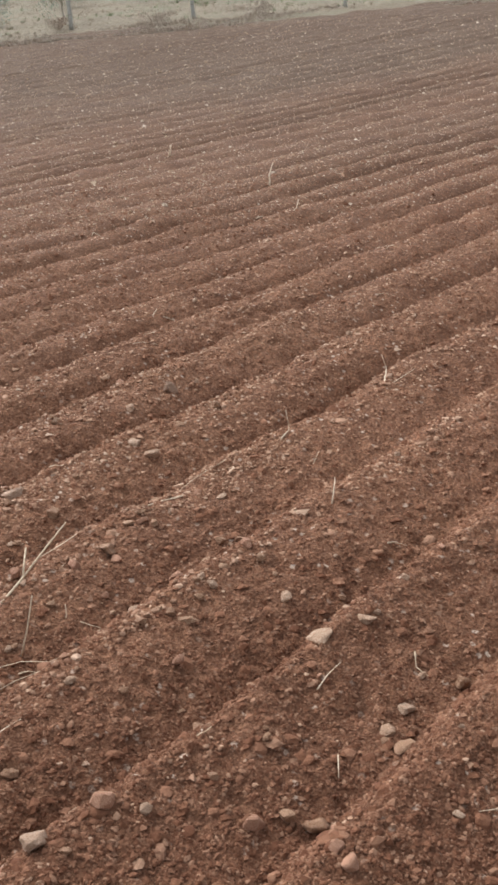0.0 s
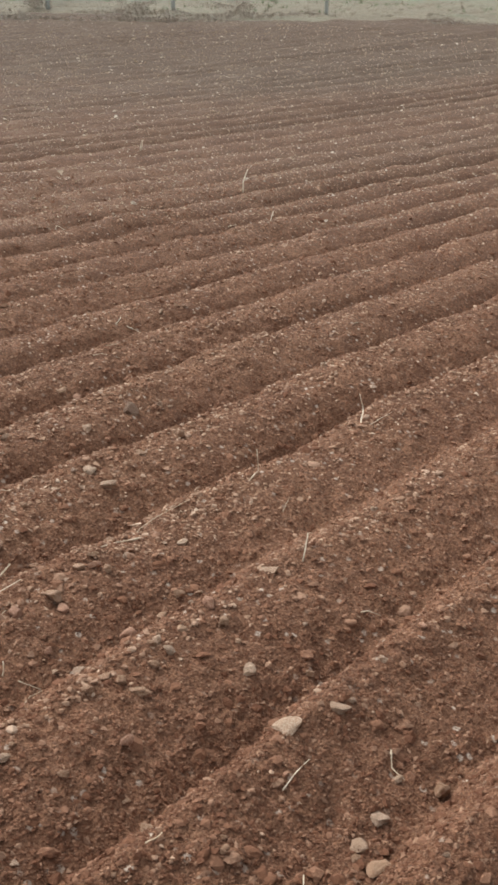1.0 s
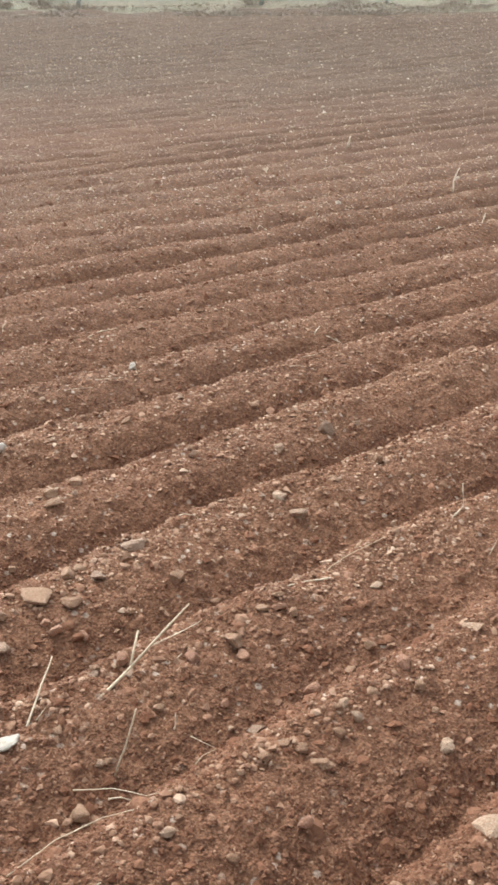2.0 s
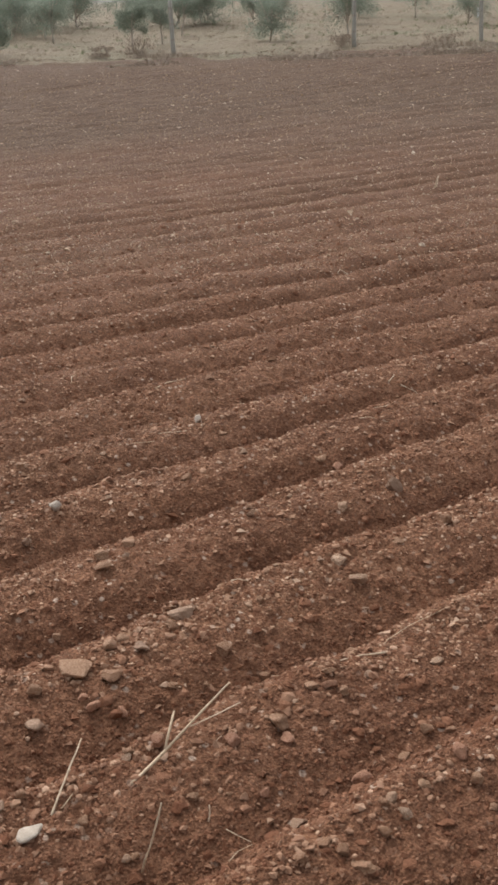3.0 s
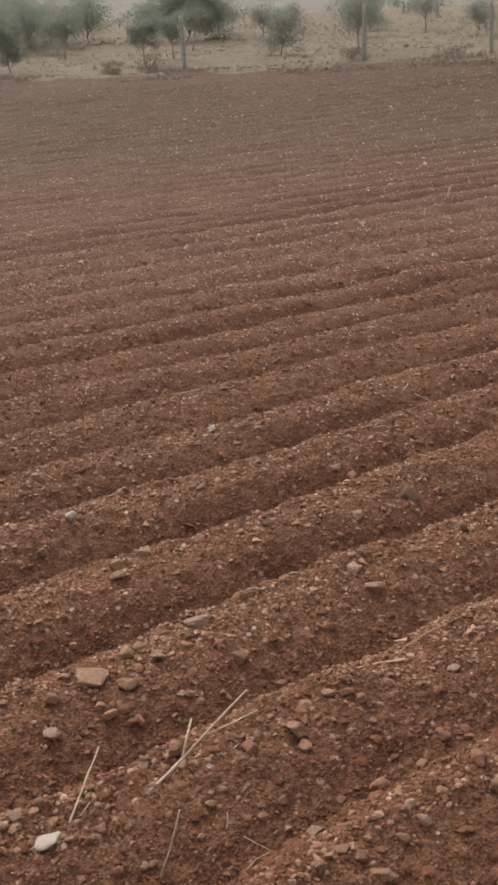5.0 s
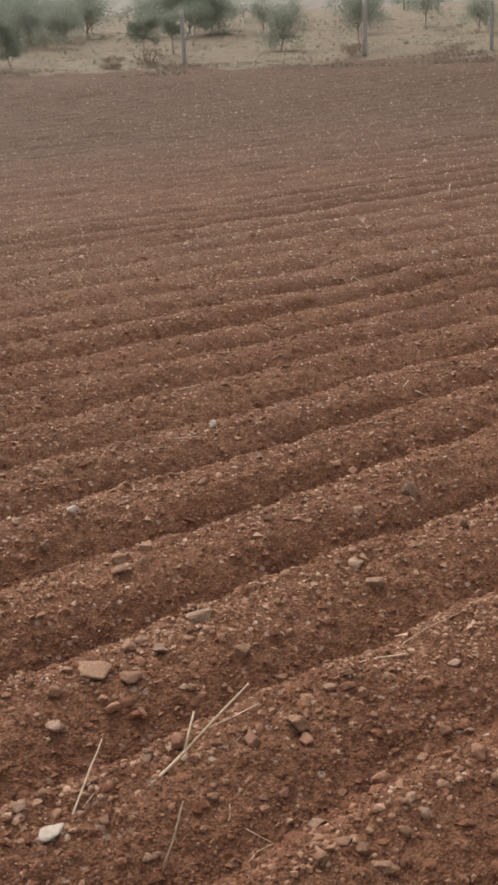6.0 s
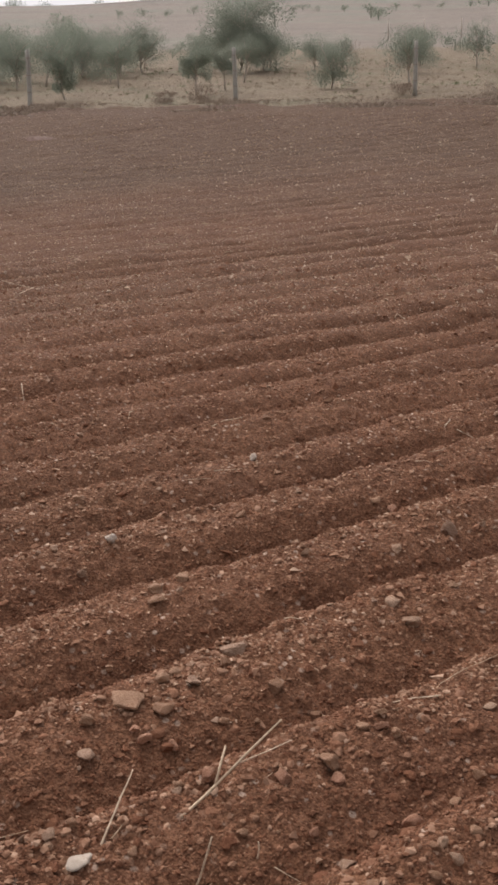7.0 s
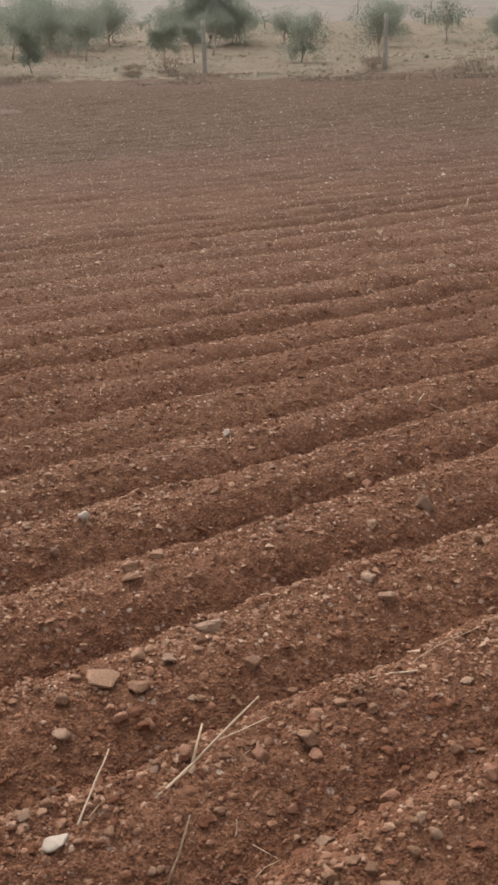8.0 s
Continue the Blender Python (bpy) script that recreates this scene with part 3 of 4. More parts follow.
def forked_stalk():
    base = new("dry_weed_stalk")
    base.location = (0.823, 2.345, height_at(0.823, 2.345))
    o = Vector(base.location)
    main = [Vector(p) - o for p in ((0.815, 2.343, o.z - 0.005), (0.90, 2.358, 0.030), (1.01, 2.374, 0.076), (1.127, 2.389, 0.124))]
    bm = bmesh.new()
    pts = [main[k].lerp(main[k + 1], s / 4) for k in range(3) for s in range(4)] + [main[3]]
    tube(bm, pts, [0.0039 * (1 - 0.035 * k) * (1.22 if k in (4, 9) else 1) for k in range(len(pts))], 8)
    part("stem", bm, STRAW, base)
    for name, pts, r in (("twig", ((0.917, 2.360, 0.036), (0.945, 2.382, 0.066), (0.978, 2.407, 0.097)), 0.0034),
                         ("twig", ((0.985, 2.372, 0.064), (1.055, 2.345, 0.086), (1.112, 2.325, 0.106)), 0.0015)):
        bm = bmesh.new()
        tube(bm, [Vector(p) - o for p in pts], [r, r * 0.9, r * 0.8], 7)
        part(name, bm, STRAW, base)
    return tagged(base, "forked bleached weed stalk leaning over a ridge crest", "stalk")


def build_straw():
    forked_stalk()
    upright = "thin dry stalk standing up out of the soil"
    g = height_at
    straw([(0.606, 2.344, g(0.606, 2.344) - 0.01), (0.68, 2.40, 0.045), (0.753, 2.449, 0.096)], 0.0030, upright)
    straw([(0.715, 2.14, g(0.715, 2.14)), (0.73, 2.118, 0.03), (0.748, 2.092, 0.135)], 0.0030, upright)
    straw([(0.905, 2.172, g(0.905, 2.172) - 0.005), (0.908, 2.170, -0.025), (0.909, 2.168, 0.006)], 0.0024, "pale broken twig standing in a furrow")
    across = "thin bleached straw lying across a furrow"
    straw([(0.612, 2.155, g(0.612, 2.155) + 0.004), (0.66, 2.07, -0.016), (0.70, 2.00, -0.014), (0.735, 1.95, g(0.735, 1.95) + 0.004)], 0.0013, across)
    straw([(0.37, 2.02, g(0.37, 2.02) + 0.004), (0.48, 2.01, -0.012), (0.589, 2.003, -0.012), (0.725, 1.92, g(0.725, 1.92) + 0.004)], 0.0013, across)
    straw([(2.923, 2.403, g(2.923, 2.403)), (2.96, 2.43, 0.04), (3.02, 2.46, 0.06), (3.0, 2.47, 0.125)], 0.0035, upright)
    straw([(2.205, 2.404, g(2.205, 2.404)), (2.268, 2.409, 0.04), (2.256, 2.41, 0.125)], 0.0028, upright)
    straw([(1.86, 1.914, g(1.86, 1.914)), (1.90, 1.93, 0.05), (1.91, 1.935, 0.075)], 0.0026, upright)
    straw([(7.53, 6.75, g(7.53, 6.75)), (7.57, 6.78, 0.05), (7.66, 6.80, 0.15)], 0.0075, upright)
    straw([(6.152, 5.385, g(6.152, 5.385)), (6.2, 5.41, 0.02), (6.27, 5.43, 0.10)], 0.0045, upright)
    straw([(8.77, 9.261, g(8.77, 9.261)), (8.80, 9.28, 0.06), (8.84, 9.29, 0.12)], 0.006, upright)
    straw([(8.81, 9.28, g(8.81, 9.28)), (8.88, 9.31, 0.12)], 0.006, upright)
    straw([(0.348, 2.604, g(0.348, 2.604) - 0.01), (0.356, 2.606, 0.03), (0.358, 2.604, 0.105)], 0.0032, upright)
    for thick, points in (
        (0.0030, [(0.44, 2.62), (0.483, 2.613), (0.55, 2.605)]),
        (0.0032, [(0.36, 1.855), (0.413, 1.846), (0.472, 1.835)]),
        (0.0024, [(0.931, 2.142), (0.95, 2.117), (0.965, 2.095)]),
        (0.0026, [(0.884, 2.065), (0.921, 2.086), (0.966, 2.09)]),
        (0.0030, [(0.986, 1.328), (1.035, 1.332), (1.10, 1.339)]),
        (0.0026, [(2.923, 2.403), (2.988, 2.397), (3.145, 2.398)]),
        (0.0024, [(1.671, 2.434), (1.701, 2.448), (1.777, 2.449), (1.90, 2.439), (1.928, 2.434)]),
        (0.0045, [(1.99, 4.937), (2.12, 5.12), (2.27, 5.365), (2.309, 5.394)]),
        (0.0042, [(2.484, 4.914), (2.573, 4.951), (2.679, 4.944), (2.80, 5.12)]),
        (0.0055, [(5.20, 6.724), (5.254, 6.759), (5.274, 6.705), (5.18, 6.60)]),
        (0.0030, [(2.897, 3.903), (2.947, 3.897), (3.007, 3.842)]),
        (0.0030, [(3.107, 3.953), (3.02, 3.95)]),
        (0.0036, [(2.389, 4.379), (2.356, 4.327)]),
        (0.0045, [(4.794, 5.455), (4.92, 5.58)]),
        (0.0045, [(2.066, 6.278), (2.021, 6.146)]),
        (0.0055, [(3.383, 9.885), (3.488, 9.374)]),
        (0.0055, [(3.29, 9.274), (3.47, 9.393)]),
        (0.0024, [(2.154, 2.213), (2.229, 2.239)]),
        (0.0026, [(0.839, 1.162), (0.785, 1.122)]),
        (0.0026, [(0.865, 0.768), (0.82, 0.789)]),
        (0.0024, [(3.295, 2.417), (3.18, 2.37)]),
        (0.0028, [(1.314, 2.807), (1.343, 2.799)]),
        (0.0024, [(1.044, 2.343), (1.075, 2.355)]),
        (0.0030, [(0.646, 2.357), (0.684, 2.375)]),
        (0.0030, [(1.944, 4.336), (2.097, 4.295)]),
        (0.0030, [(2.143, 4.343), (2.276, 4.325)]),
    ):
        straw(lie(points, 0.006), thick * (0.52 if points[0][1] < 3 else 0.6))
    rng = np.random.default_rng(5)
    for _ in range(44):
        x, y = (float(v[0]) for v in fan(rng, 1, 1.4, 16.0, 0.8))
        a, long = rng.normal(0, 0.5) + math.pi * rng.integers(2), rng.uniform(0.04, 0.12) * (1 + 0.06 * math.hypot(x, y))
        bend = rng.uniform(-0.4, 0.4)
        straw(lie([(x, y), (x + 0.5 * long * math.cos(a), y + 0.5 * long * math.sin(a)), (x + long * math.cos(a + bend), y + long * math.sin(a + bend))], 0.004),
              float(rng.uniform(0.0011, 0.002)) * (1 + 0.12 * math.hypot(x, y)))


build_straw()


# ---- fence line ----
def fence_post(x, y, tall, lean):
    thing = new("fence_post")
    thing.location = (x, y, height_at(x, y) - 0.05)
    bm = bmesh.new()
    bmesh.ops.create_cube(bm, size=1.0)
    for v in bm.verts:
        taper = 1.0 if v.co.z < 0 else 0.86
        v.co = (v.co.x * 0.115 * taper, v.co.y * 0.115 * taper, (v.co.z + 0.5) * tall)
    bmesh.ops.bevel(bm, geom=list(bm.edges), offset=0.012, segments=2, affect="EDGES")
    bmesh.ops.subdivide_edges(bm, edges=[e for e in bm.edges if abs(e.verts[0].co.z - e.verts[1].co.z) > 0.5], cuts=7)
    for v in bm.verts:
        v.co.x += 0.006 * noise.noise(v.co * 5)
        v.co.y += 0.006 * noise.noise(v.co * 5 + Vector((9, 3, 1)))
    part("shaft", bm, CONCRETE, thing)
    for k in range(3):
        bm = bmesh.new()
        z = tall * (0.3 + 0.28 * k)
        ring = [Vector((0.072 * math.cos(a), 0.072 * math.sin(a), z)) * 1 for a in (i * math.pi / 6 for i in range(13))]
        tube(bm, [Vector((p.x * 1.05, p.y * 1.05, z)) for p in ring], [0.004] * 13, 5)
        part("wire_tie", bm, RUST, thing)
    thing.rotation_euler = (radians(lean), radians(lean * 0.6), 0.58)
    return tagged(thing, "weathered grey concrete fence post at the field edge", "fence post", "fence posts")


RUST = grass_material("rusty_wire", (0.12, 0.07, 0.045), (0.16, 0.10, 0.07))
for _x, _y, _tall, _lean in ((12.84, 31.31, 1.62, 1.2), (18.06, 28.73, 1.5, -0.8), (22.4, 25.97, 1.55, 0.5), (25.5, 24.0, 1.5, -1.0), (29.6, 21.4, 1.5, 0.4)):
    fence_post(_x, _y, _tall, _lean)


# ---- trees ----
def leaf_cloud(bm, rng, centre, spread, count, size):
    """Small folded leaves round a limb's end."""
    for _ in range(count):
        d = rng.normal(0, 1, 3)
        d /= max(np.linalg.norm(d), 1e-6)
        p = Vector(centre) + Vector(d * np.array(spread) * rng.uniform(0.15, 1.0) ** 0.6)
        long, wide = size * rng.uniform(0.7, 1.5), size * rng.uniform(0.28, 0.5)
        way = Vector(rng.normal(0, 1, 3)).normalized()
        side = way.cross(Vector(rng.normal(0, 1, 3))).normalized()
        up = way.cross(side) * wide * 0.35
        a, b, c, e = p - way * long * 0.5, p + side * wide * 0.5 + up, p + way * long * 0.5, p - side * wide * 0.5 + up
        v = [bm.verts.new(q) for q in (a, b, c, e)]
        bm.faces.new((v[0], v[1], v[2]))
        bm.faces.new((v[0], v[2], v[3]))


def build_tree(seed, tall, wide, foot, leaves, leaf=0.075, low=False):
    """A young tree: tapered trunk with limbs, and a ragged crown of small leaves."""
    rng = np.random.default_rng(seed)
    thing = new("olive_tree")
    bm, crown = bmesh.new(), bmesh.new()
    fork = foot * tall
    bend = rng.normal(0, 0.03 * tall, 2)
    trunk = [Vector((0, 0, -0.06)), Vector((bend[0] * 0.5, bend[1] * 0.5, fork * 0.5)), Vector((bend[0], bend[1], fork)), Vector((bend[0] * 1.3, bend[1] * 1.3, tall * 0.75))]
    r = 0.011 * tall + 0.010
    tube(bm, trunk, [r * 1.25, r, r * 0.85, r * 0.3], 8)
    limbs = int(9 + 4 * wide)
    for k in range(limbs):
        a = 2.4 * k + rng.uniform(-0.4, 0.4)
        start = trunk[2].lerp(trunk[3], rng.uniform(0, 0.8)) if k else trunk[2]
        out = wide * 0.5 * rng.uniform(0.45, 1.0)
        end = Vector((bend[0] + out * math.cos(a), bend[1] + out * math.sin(a), tall * (foot + (0.95 - foot) * rng.uniform(0.05, 0.98))))
        end.z -= 0.35 * max(0, out / (wide * 0.5) - 0.6) * tall * 0.4
        mid = start.lerp(end, 0.55) + Vector((0, 0, 0.05 * tall))
        tube(bm, [start, mid, end], [r * 0.5, r * 0.32, r * 0.12], 5)
        s = wide * rng.uniform(0.17, 0.27)
        leaf_cloud(crown, rng, end, (s, s, s * rng.uniform(0.7, 1.1)), int(leaves / limbs * rng.uniform(0.6, 1.3)), leaf)
        leaf_cloud(crown, rng, mid, (s * 0.8, s * 0.8, s * 0.6), int(0.35 * leaves / limbs), leaf)
    middle = tall * (0.5 + 0.5 * foot)
    leaf_cloud(crown, rng, (bend[0], bend[1], middle), (wide * 0.36, wide * 0.36, tall * 0.36 * (1 - foot)), int(leaves * 0.35), leaf)
    if low:
        for _ in range(6):
            a = rng.uniform(0, 6.28)
            leaf_cloud(crown, rng, (0.22 * wide * math.cos(a), 0.22 * wide * math.sin(a), tall * rng.uniform(0.08, 0.3)), (0.2 * wide, 0.2 * wide, 0.12 * tall), int(leaves * 0.05), leaf)
    part("trunk", bm, BARK, thing, "thin grey-brown trunk with limbs")
    part("crown", crown, LEAF, thing, "ragged haze-paled grey-green crown", smooth=False)
    return thing


def plant(tree, x, y, size, turn):
    tree.location, tree.rotation_euler, tree.scale = (x, y, height_at(x, y)), (0, 0, turn), (size, size, size)


# x, y, height, width, share of bare trunk, leafy to the ground
ORCHARD = [
    (15.1, 40.2, 2.0, 1.6, 0.36, 0), (13.5, 40.6, 1.9, 1.4, 0.33, 0), (18.8, 43.7, 2.3, 1.9, 0.33, 0), (15.2, 34.1, 1.65, 0.9, 0.2, 1),
    (19.5, 38.8, 1.9, 1.25, 0.33, 0), (18.7, 32.0, 1.5, 0.95, 0.4, 0), (20.8, 33.6, 1.45, 1.1, 0.38, 0), (24.7, 38.4, 1.8, 1.3, 0.33, 0),
    (23.4, 31.2, 1.6, 1.35, 0.15, 1), (24.7, 28.8, 1.85, 1.5, 0.3, 0), (36.8, 38.2, 2.0, 1.6, 0.3, 0),
]
BEHIND = [(19.1, 47.3), (21.5, 46.9), (25.3, 47.7), (22.9, 50.5), (27.2, 46.0), (29.2, 43.6), (31.0, 42.4), (17.2, 50.0), (14.5, 46.5), (20.3, 52.5), (33.5, 43.5),
          (12.5, 44.5), (24.0, 53.5), (36.0, 41.0), (34.5, 33.0), (32.5, 37.4), (37.8, 33.0), (10.5, 42.0), (41.5, 30.5), (8.5, 47.0), (27.0, 50.5),
          (16.0, 44.0), (17.6, 46.2), (20.2, 45.0), (23.3, 46.0), (11.0, 39.0), (15.8, 53.0), (19.0, 56.0), (22.0, 57.0), (29.6, 49.0), (31.5, 46.5),
          (13.8, 43.2), (17.0, 42.3), (21.4, 43.2), (22.6, 48.4), (24.2, 50.0), (18.2, 48.2), (12.0, 48.0)]


def build_orchard():
    rng = np.random.default_rng(3)
    for k, (x, y, tall, wide, foot, low) in enumerate(ORCHARD):
        tree = build_tree(100 + k, tall, wide * 1.1, foot * 0.8, 2600, 0.056, bool(low))
        plant(tree, x, y, 1.0, rng.uniform(0, 6))
        tagged(tree, "young tree with green leaves down to the dry grass" if low else "young grey-green tree on a thin trunk in dry grass", "tree", "young trees in the orchard")
    kinds = [build_tree(200 + k, 2.3, 2.2, 0.10, 3600, 0.068) for k in range(4)]
    for k, (x, y) in enumerate(BEHIND):
        tree = kinds[k] if k < 4 else copy_thing(kinds[k % 4], Matrix())
        plant(tree, x, y, float(rng.uniform(0.75, 1.12)) * (1.0 if x < 26 else 0.8), float(rng.uniform(0, 6)))
        tagged(tree, "bushy grey-green orchard tree in a row behind the fence", "tree", "young trees in the orchard")
    big = build_tree(301, 3.6, 3.1, 0.07, 11000, 0.085)
    plant(big, 28.2, 44.2, 1.0, 1.0)
    tagged(big, "larger dark grey-green tree with a full rounded crown", "tree")


build_orchard()


# ---- grass, weeds and far growth ----
def tufts(name, x, y, tall, wide, blades, material, rng, label, category):
    """Many tufts of narrow blades as one mesh."""
    n = len(x)
    z = ground_height(x, y, 0.2) - 0.02
    a = rng.uniform(0, 2 * np.pi, (n, blades))
    out, up = wide[:, None] * rng.uniform(0.1, 1.0, (n, blades)), tall[:, None] * rng.uniform(0.45, 1.0, (n, blades))
    ox, oy = wide[:, None] * rng.normal(0, 0.35, (n, blades)), wide[:, None] * rng.normal(0, 0.35, (n, blades))
    bx, by = x[:, None] + ox, y[:, None] + oy
    half = 0.006 + 0.02 * tall[:, None]
    foot_a = np.stack([bx - half * np.sin(a), by + half * np.cos(a), z[:, None] + 0 * a], -1)
    foot_b = np.stack([bx + half * np.sin(a), by - half * np.cos(a), z[:, None] + 0 * a], -1)
    tip = np.stack([bx + out * np.cos(a), by + out * np.sin(a), z[:, None] + up], -1)
    co = np.stack([foot_a, foot_b, tip], 2).reshape(-1, 3)
    me = bpy.data.meshes.new(name)
    me.from_pydata(co.tolist(), [], np.arange(len(co)).reshape(-1, 3).tolist())
    me.materials.append(material)
    return tagged(new(name, me), label, category, kind="stuff")


def belt(rng, n, near, far, left=-22, right=26):
    u, s = rng.uniform(near, far, n), rng.uniform(left, right, n)
    return EYE[0] + u * AHEAD[0] + s * ASIDE[0], EYE[1] + u * AHEAD[1] + s * ASIDE[1]


def build_growth():
    rng = np.random.default_rng(17)
    x, y = belt(rng, 6500, EDGE - 1.3, EDGE + 1.6)
    lush = np.clip(0.6 + 0.9 * relief(x / 2.2, y / 2.2, 61), 0.25, 1.6)
    tufts("edge_weeds", x, y, 0.12 * lush * rng.uniform(0.5, 1.4, len(x)), 0.13 * lush, 14, WEED, rng, "brown dead weeds along the fence line", "weeds")
    x, y = belt(rng, 5200, EDGE + 0.8, 62, -26, 32)
    tufts("dry_grass", x, y, rng.uniform(0.04, 0.13, len(x)), rng.uniform(0.05, 0.16, len(x)), 8, GRASS, rng, "short bleached grass under the orchard trees", "grass")
    x, y = belt(rng, 2400, EDGE + 2, 58, -26, 32)
    keep = relief(x / 3.0, y / 3.0, 62) > 0.25
    tufts("green_weeds", x[keep], y[keep], rng.uniform(0.06, 0.2, keep.sum()), rng.uniform(0.08, 0.2, keep.sum()), 9, GREEN, rng, "dull green weeds in patches between the trees", "weeds")


def bush(x, y, tall, wide, material, seed, label):
    rng = np.random.default_rng(seed)
    bm = bmesh.new()
    for _ in range(14):
        a, r = rng.uniform(0, 6.28), wide * 0.4 * rng.uniform(0, 1) ** 0.5
        leaf_cloud(bm, rng, (r * math.cos(a), r * math.sin(a), tall * rng.uniform(0.1, 0.75)), (0.2 * wide, 0.2 * wide, 0.22 * tall), 55, 0.055)
    for _ in range(10):
        a = rng.uniform(0, 6.28)
        tube(bm, [(0, 0, -0.03), (0.2 * wide * math.cos(a), 0.2 * wide * math.sin(a), tall * 0.5), (0.42 * wide * math.cos(a), 0.42 * wide * math.sin(a), tall * rng.uniform(0.6, 1))], [0.008, 0.006, 0.003], 4)
    ob = part("bush", bm, material, smooth=False)
    ob.location = (x, y, height_at(x, y))
    return tagged(ob, label, "bush")


build_growth()
bush(17.3, 29.4, 0.55, 1.0, WEED, 1, "rounded brown dead bush at the field edge")
bush(16.4, 29.9, 0.36, 0.9, WEED, 2, "low brown dead bush at the field edge")
bush(22.2, 26.3, 0.42, 1.0, WEED, 3, "low brown dead bush beside a fence post")
bush(24.6, 24.6, 0.45, 1.4, WEED, 4, "wide brown dead bush beside a fence post")
bush(27.0, 23.0, 0.5, 1.6, WEED, 5, "wide brown dead bush at the field edge")
bush(33.0, 43.0, 1.3, 2.6, WEED, 6, "large reddish-brown dry bush behind the orchard")
bush(34.5, 40.5, 0.8, 2.4, WEED, 7, "reddish-brown dry bush behind the orchard")


def far_growth():
    """Scrub and trees on the hill, one mesh of small clumps."""
    rng = np.random.default_rng(41)
    bm = bmesh.new()
    spots = []
    for k in range(95):
        spots.append((rng.uniform(372, 398), rng.uniform(-150, 150), rng.uniform(1.5, 4.2)))
    for k in range(26):
        spots.append((rng.uniform(205, 214) + 0.1 * k, -30 + 4.4 * k, rng.uniform(0.7, 1.7)))
    for k in range(34):
        spots.append((rng.uniform(95, 330), rng.uniform(-110, 110), rng.uniform(0.8, 2.4)))
    for k in range(26):
        spots.append((rng.uniform(66, 74), rng.uniform(-16, 26), rng.uniform(0.5, 1.1)))
    for u, s, tall in spots:
        x, y = EYE[0] + u * AHEAD[0] + s * ASIDE[0], EYE[1] + u * AHEAD[1] + s * ASIDE[1]
        z = float(land(np.array([x]), np.array([y]))[0])
        for _ in range(4):
            leaf_cloud(bm, rng, (x + rng.normal(0, 0.35 * tall), y + rng.normal(0, 0.35 * tall), z + tall * rng.uniform(0.3, 0.75)), (0.5 * tall, 0.5 * tall, 0.35 * tall), 34, 0.16 * tall)
        tube(bm, [(x, y, z - 0.3), (x, y, z + 0.6 * tall)], [0.05 * tall, 0.03 * tall], 4)
    ob = part("far_scrub", bm, LEAF, smooth=False)
    return tagged(ob, "dull green scrub and trees over the far hill", "scrub", kind="stuff")


far_growth()


# ---- small far things ----
def soil_bank(x, y, long, wide, tall):
    """A low bank of turned earth along a row."""
    bm = bmesh.new()
    n, m = 40, 9
    rows = [[bm.verts.new((long * (i / n - 0.5), wide * (j / m - 0.5),
                           tall * math.sin(math.pi * j / m) * math.sin(math.pi * i / n) ** 0.5 * (0.75 + 0.5 * noise.noise((i * 0.35, j * 0.5, 3.1))) - 0.03))
             for j in range(m + 1)] for i in range(n + 1)]
    for a, b in zip(rows, rows[1:]):
        for j in range(m):
            bm.faces.new((a[j], b[j], b[j + 1], a[j + 1]))
    ob = part("soil_bank", bm, EARTH)
    ob.location = (x, y, height_at(x, y) - 0.05)
    ob.rotation_euler = (0, 0, radians(-36))
    return tagged(ob, "low bank of dark turned earth near the field edge", "soil")


def stake(x, y, tall, thick, material, label):
    bm = bmesh.new()
    tube(bm, [(0, 0, -0.1), (0.01, 0, tall * 0.5), (0.02, 0.01, tall)], [thick, thick * 0.95, thick * 0.85], 7)
    ob = part("stake", bm, material)
    ob.location = (x, y, float(land(np.array([x]), np.array([y]))[0]))
    return tagged(ob, label, "stake")


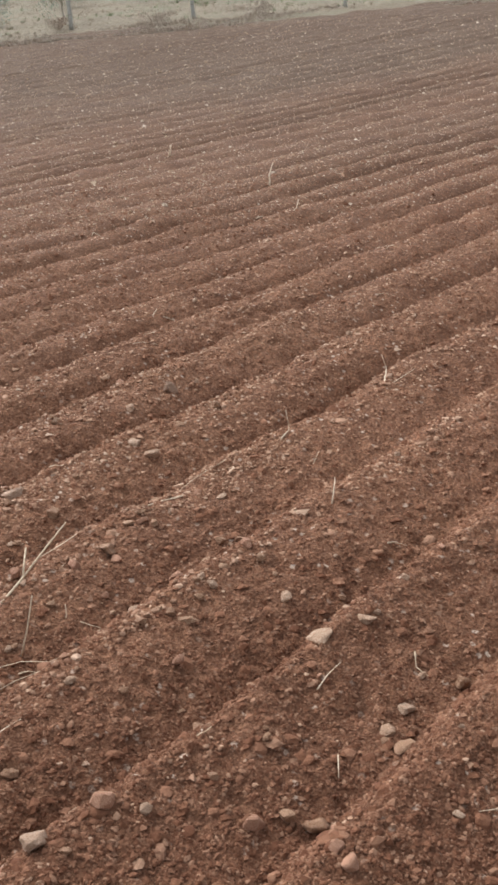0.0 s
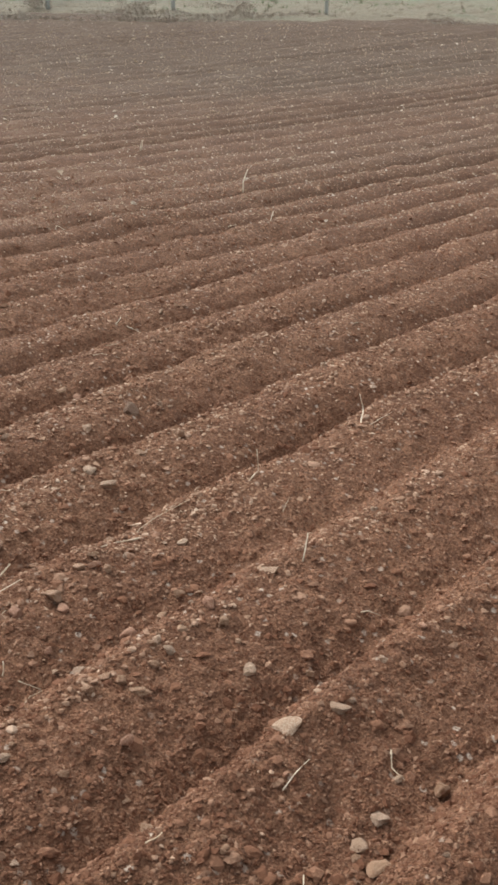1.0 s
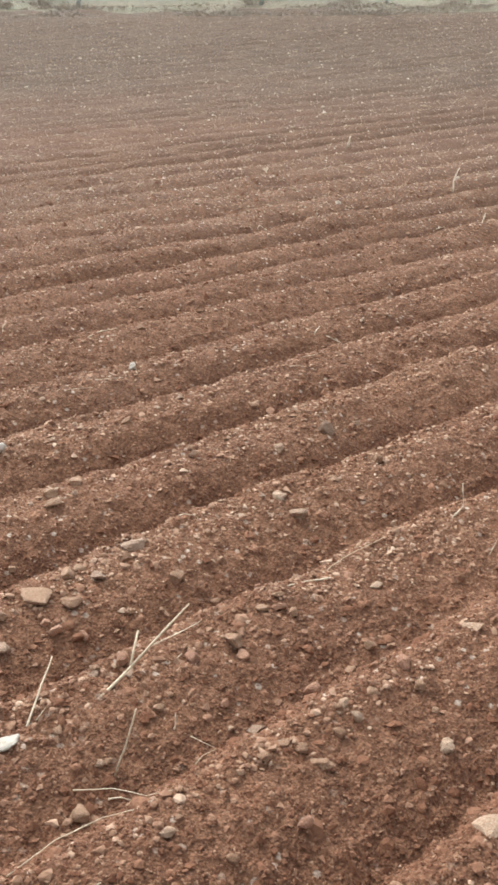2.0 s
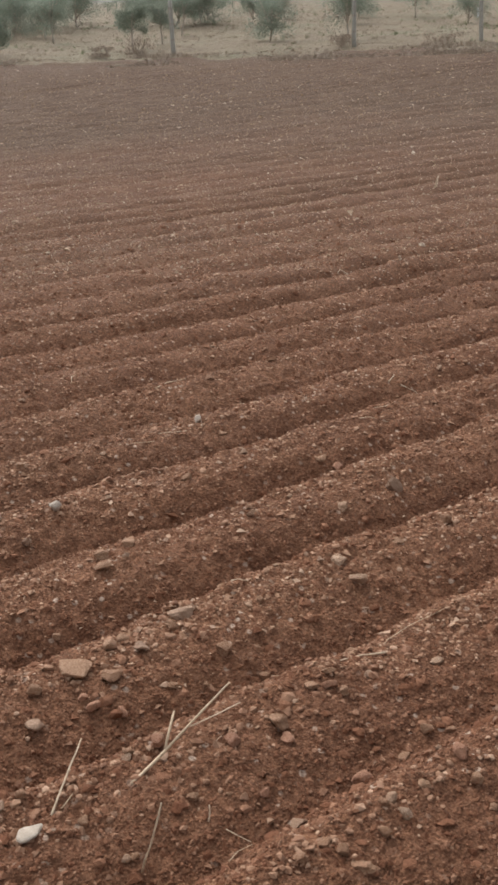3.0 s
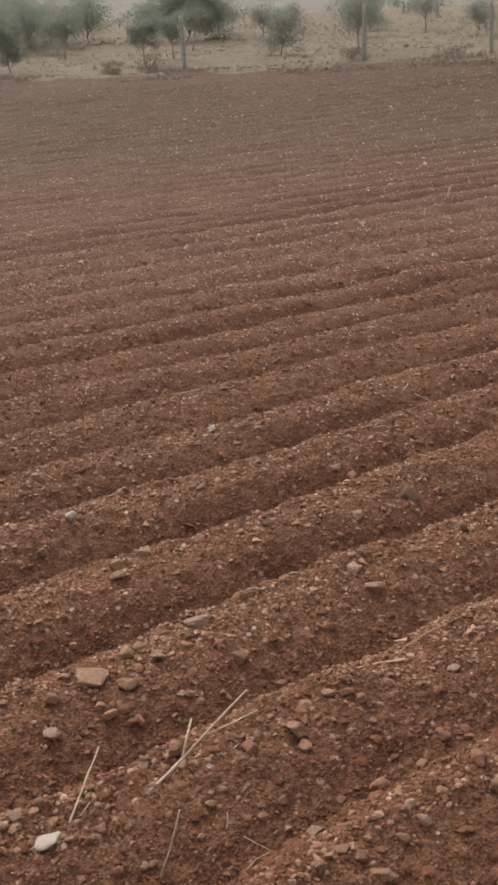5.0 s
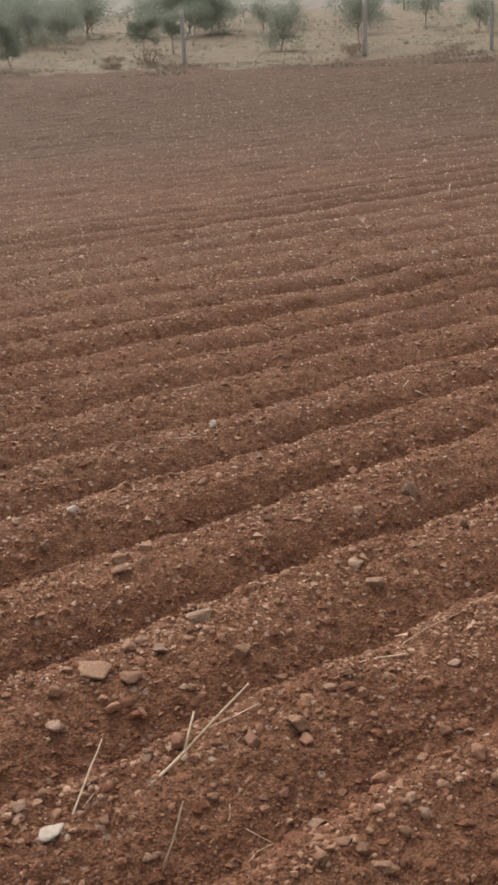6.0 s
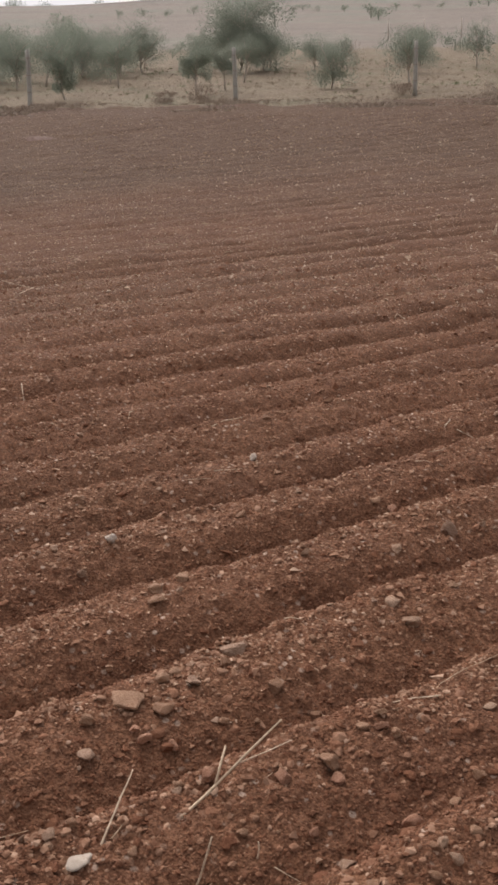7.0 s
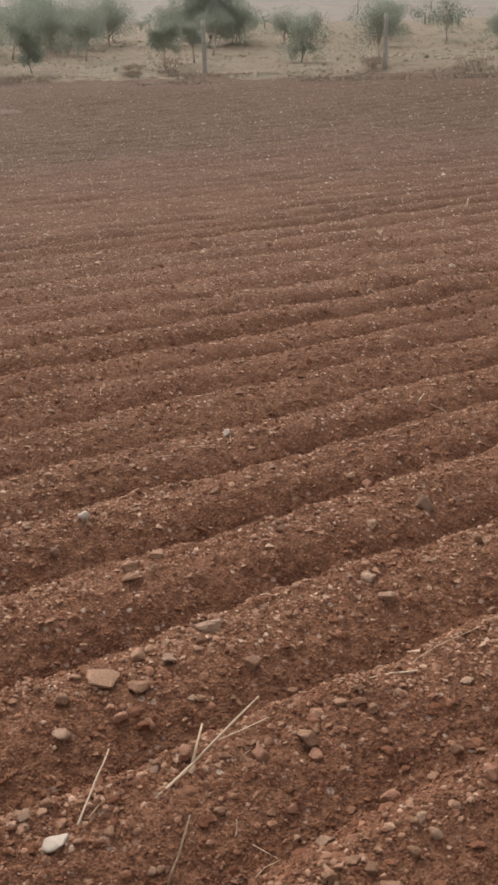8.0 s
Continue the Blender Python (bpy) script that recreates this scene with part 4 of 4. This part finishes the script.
def far_house(u, s):
    x, y = EYE[0] + u * AHEAD[0] + s * ASIDE[0], EYE[1] + u * AHEAD[1] + s * ASIDE[1]
    thing = new("farm_house")
    thing.location = (x, y, float(land(np.array([x]), np.array([y]))[0]) - 0.5)
    thing.rotation_euler = (0, 0, radians(-33))
    bm = bmesh.new()
    bmesh.ops.create_cube(bm, size=1.0, matrix=Matrix.Translation((0, 0, 1.8)) @ Matrix.Diagonal((6.0, 4.5, 3.6, 1)))
    bmesh.ops.bevel(bm, geom=list(bm.edges), offset=0.06, segments=1, affect="EDGES")
    part("wall", bm, PLASTER, thing, smooth=False)
    bm = bmesh.new()
    ends = [[bm.verts.new((sx * 3.3, yy, zz)) for yy, zz in ((-2.6, 3.5), (0, 4.8), (2.6, 3.5), (2.6, 3.35), (0, 4.62), (-2.6, 3.35))] for sx in (-1, 1)]
    for k in range(6):
        bm.faces.new((ends[0][k], ends[0][(k + 1) % 6], ends[1][(k + 1) % 6], ends[1][k]))
    bm.faces.new(ends[0][::-1])
    bm.faces.new(ends[1])
    part("roof", bm, ROOF, thing, smooth=False)
    return tagged(thing, "small pale farm house with a reddish roof on the hill", "house")


EARTH = stone_material("dark_turned_earth", (0.135, 0.078, 0.048), (0.155, 0.090, 0.056))
PLASTER = grass_material("pale_plaster", (0.52, 0.44, 0.37), (0.60, 0.52, 0.44))
ROOF = grass_material("dull_roof_tile", (0.24, 0.14, 0.10), (0.30, 0.18, 0.13))
WHITE = grass_material("white_paint", (0.74, 0.73, 0.70), (0.80, 0.79, 0.76))
soil_bank(8.6, 25.7, 2.8, 0.9, 0.13)
soil_bank(10.15, 24.8, 1.0, 0.8, 0.12)
place_stone(stone_meshes(STONE_PALE, np.random.default_rng(77), 1)[0], 6.75, 21.5, 0.15, 0.4, "broad pale stone lying on the far rows", np.random.default_rng(78))
stake(37.7, 35.4, 0.42, 0.05, WHITE, "short white-painted marker stake in dry grass")
for _u, _s in ((92, 11.5), (94, 14.6), (96, 17.9)):
    stake(EYE[0] + _u * AHEAD[0] + _s * ASIDE[0], EYE[1] + _u * AHEAD[1] + _s * ASIDE[1], 1.5, 0.05, BARK, "thin grey wooden stake behind the orchard")
far_house(378, -27.5)
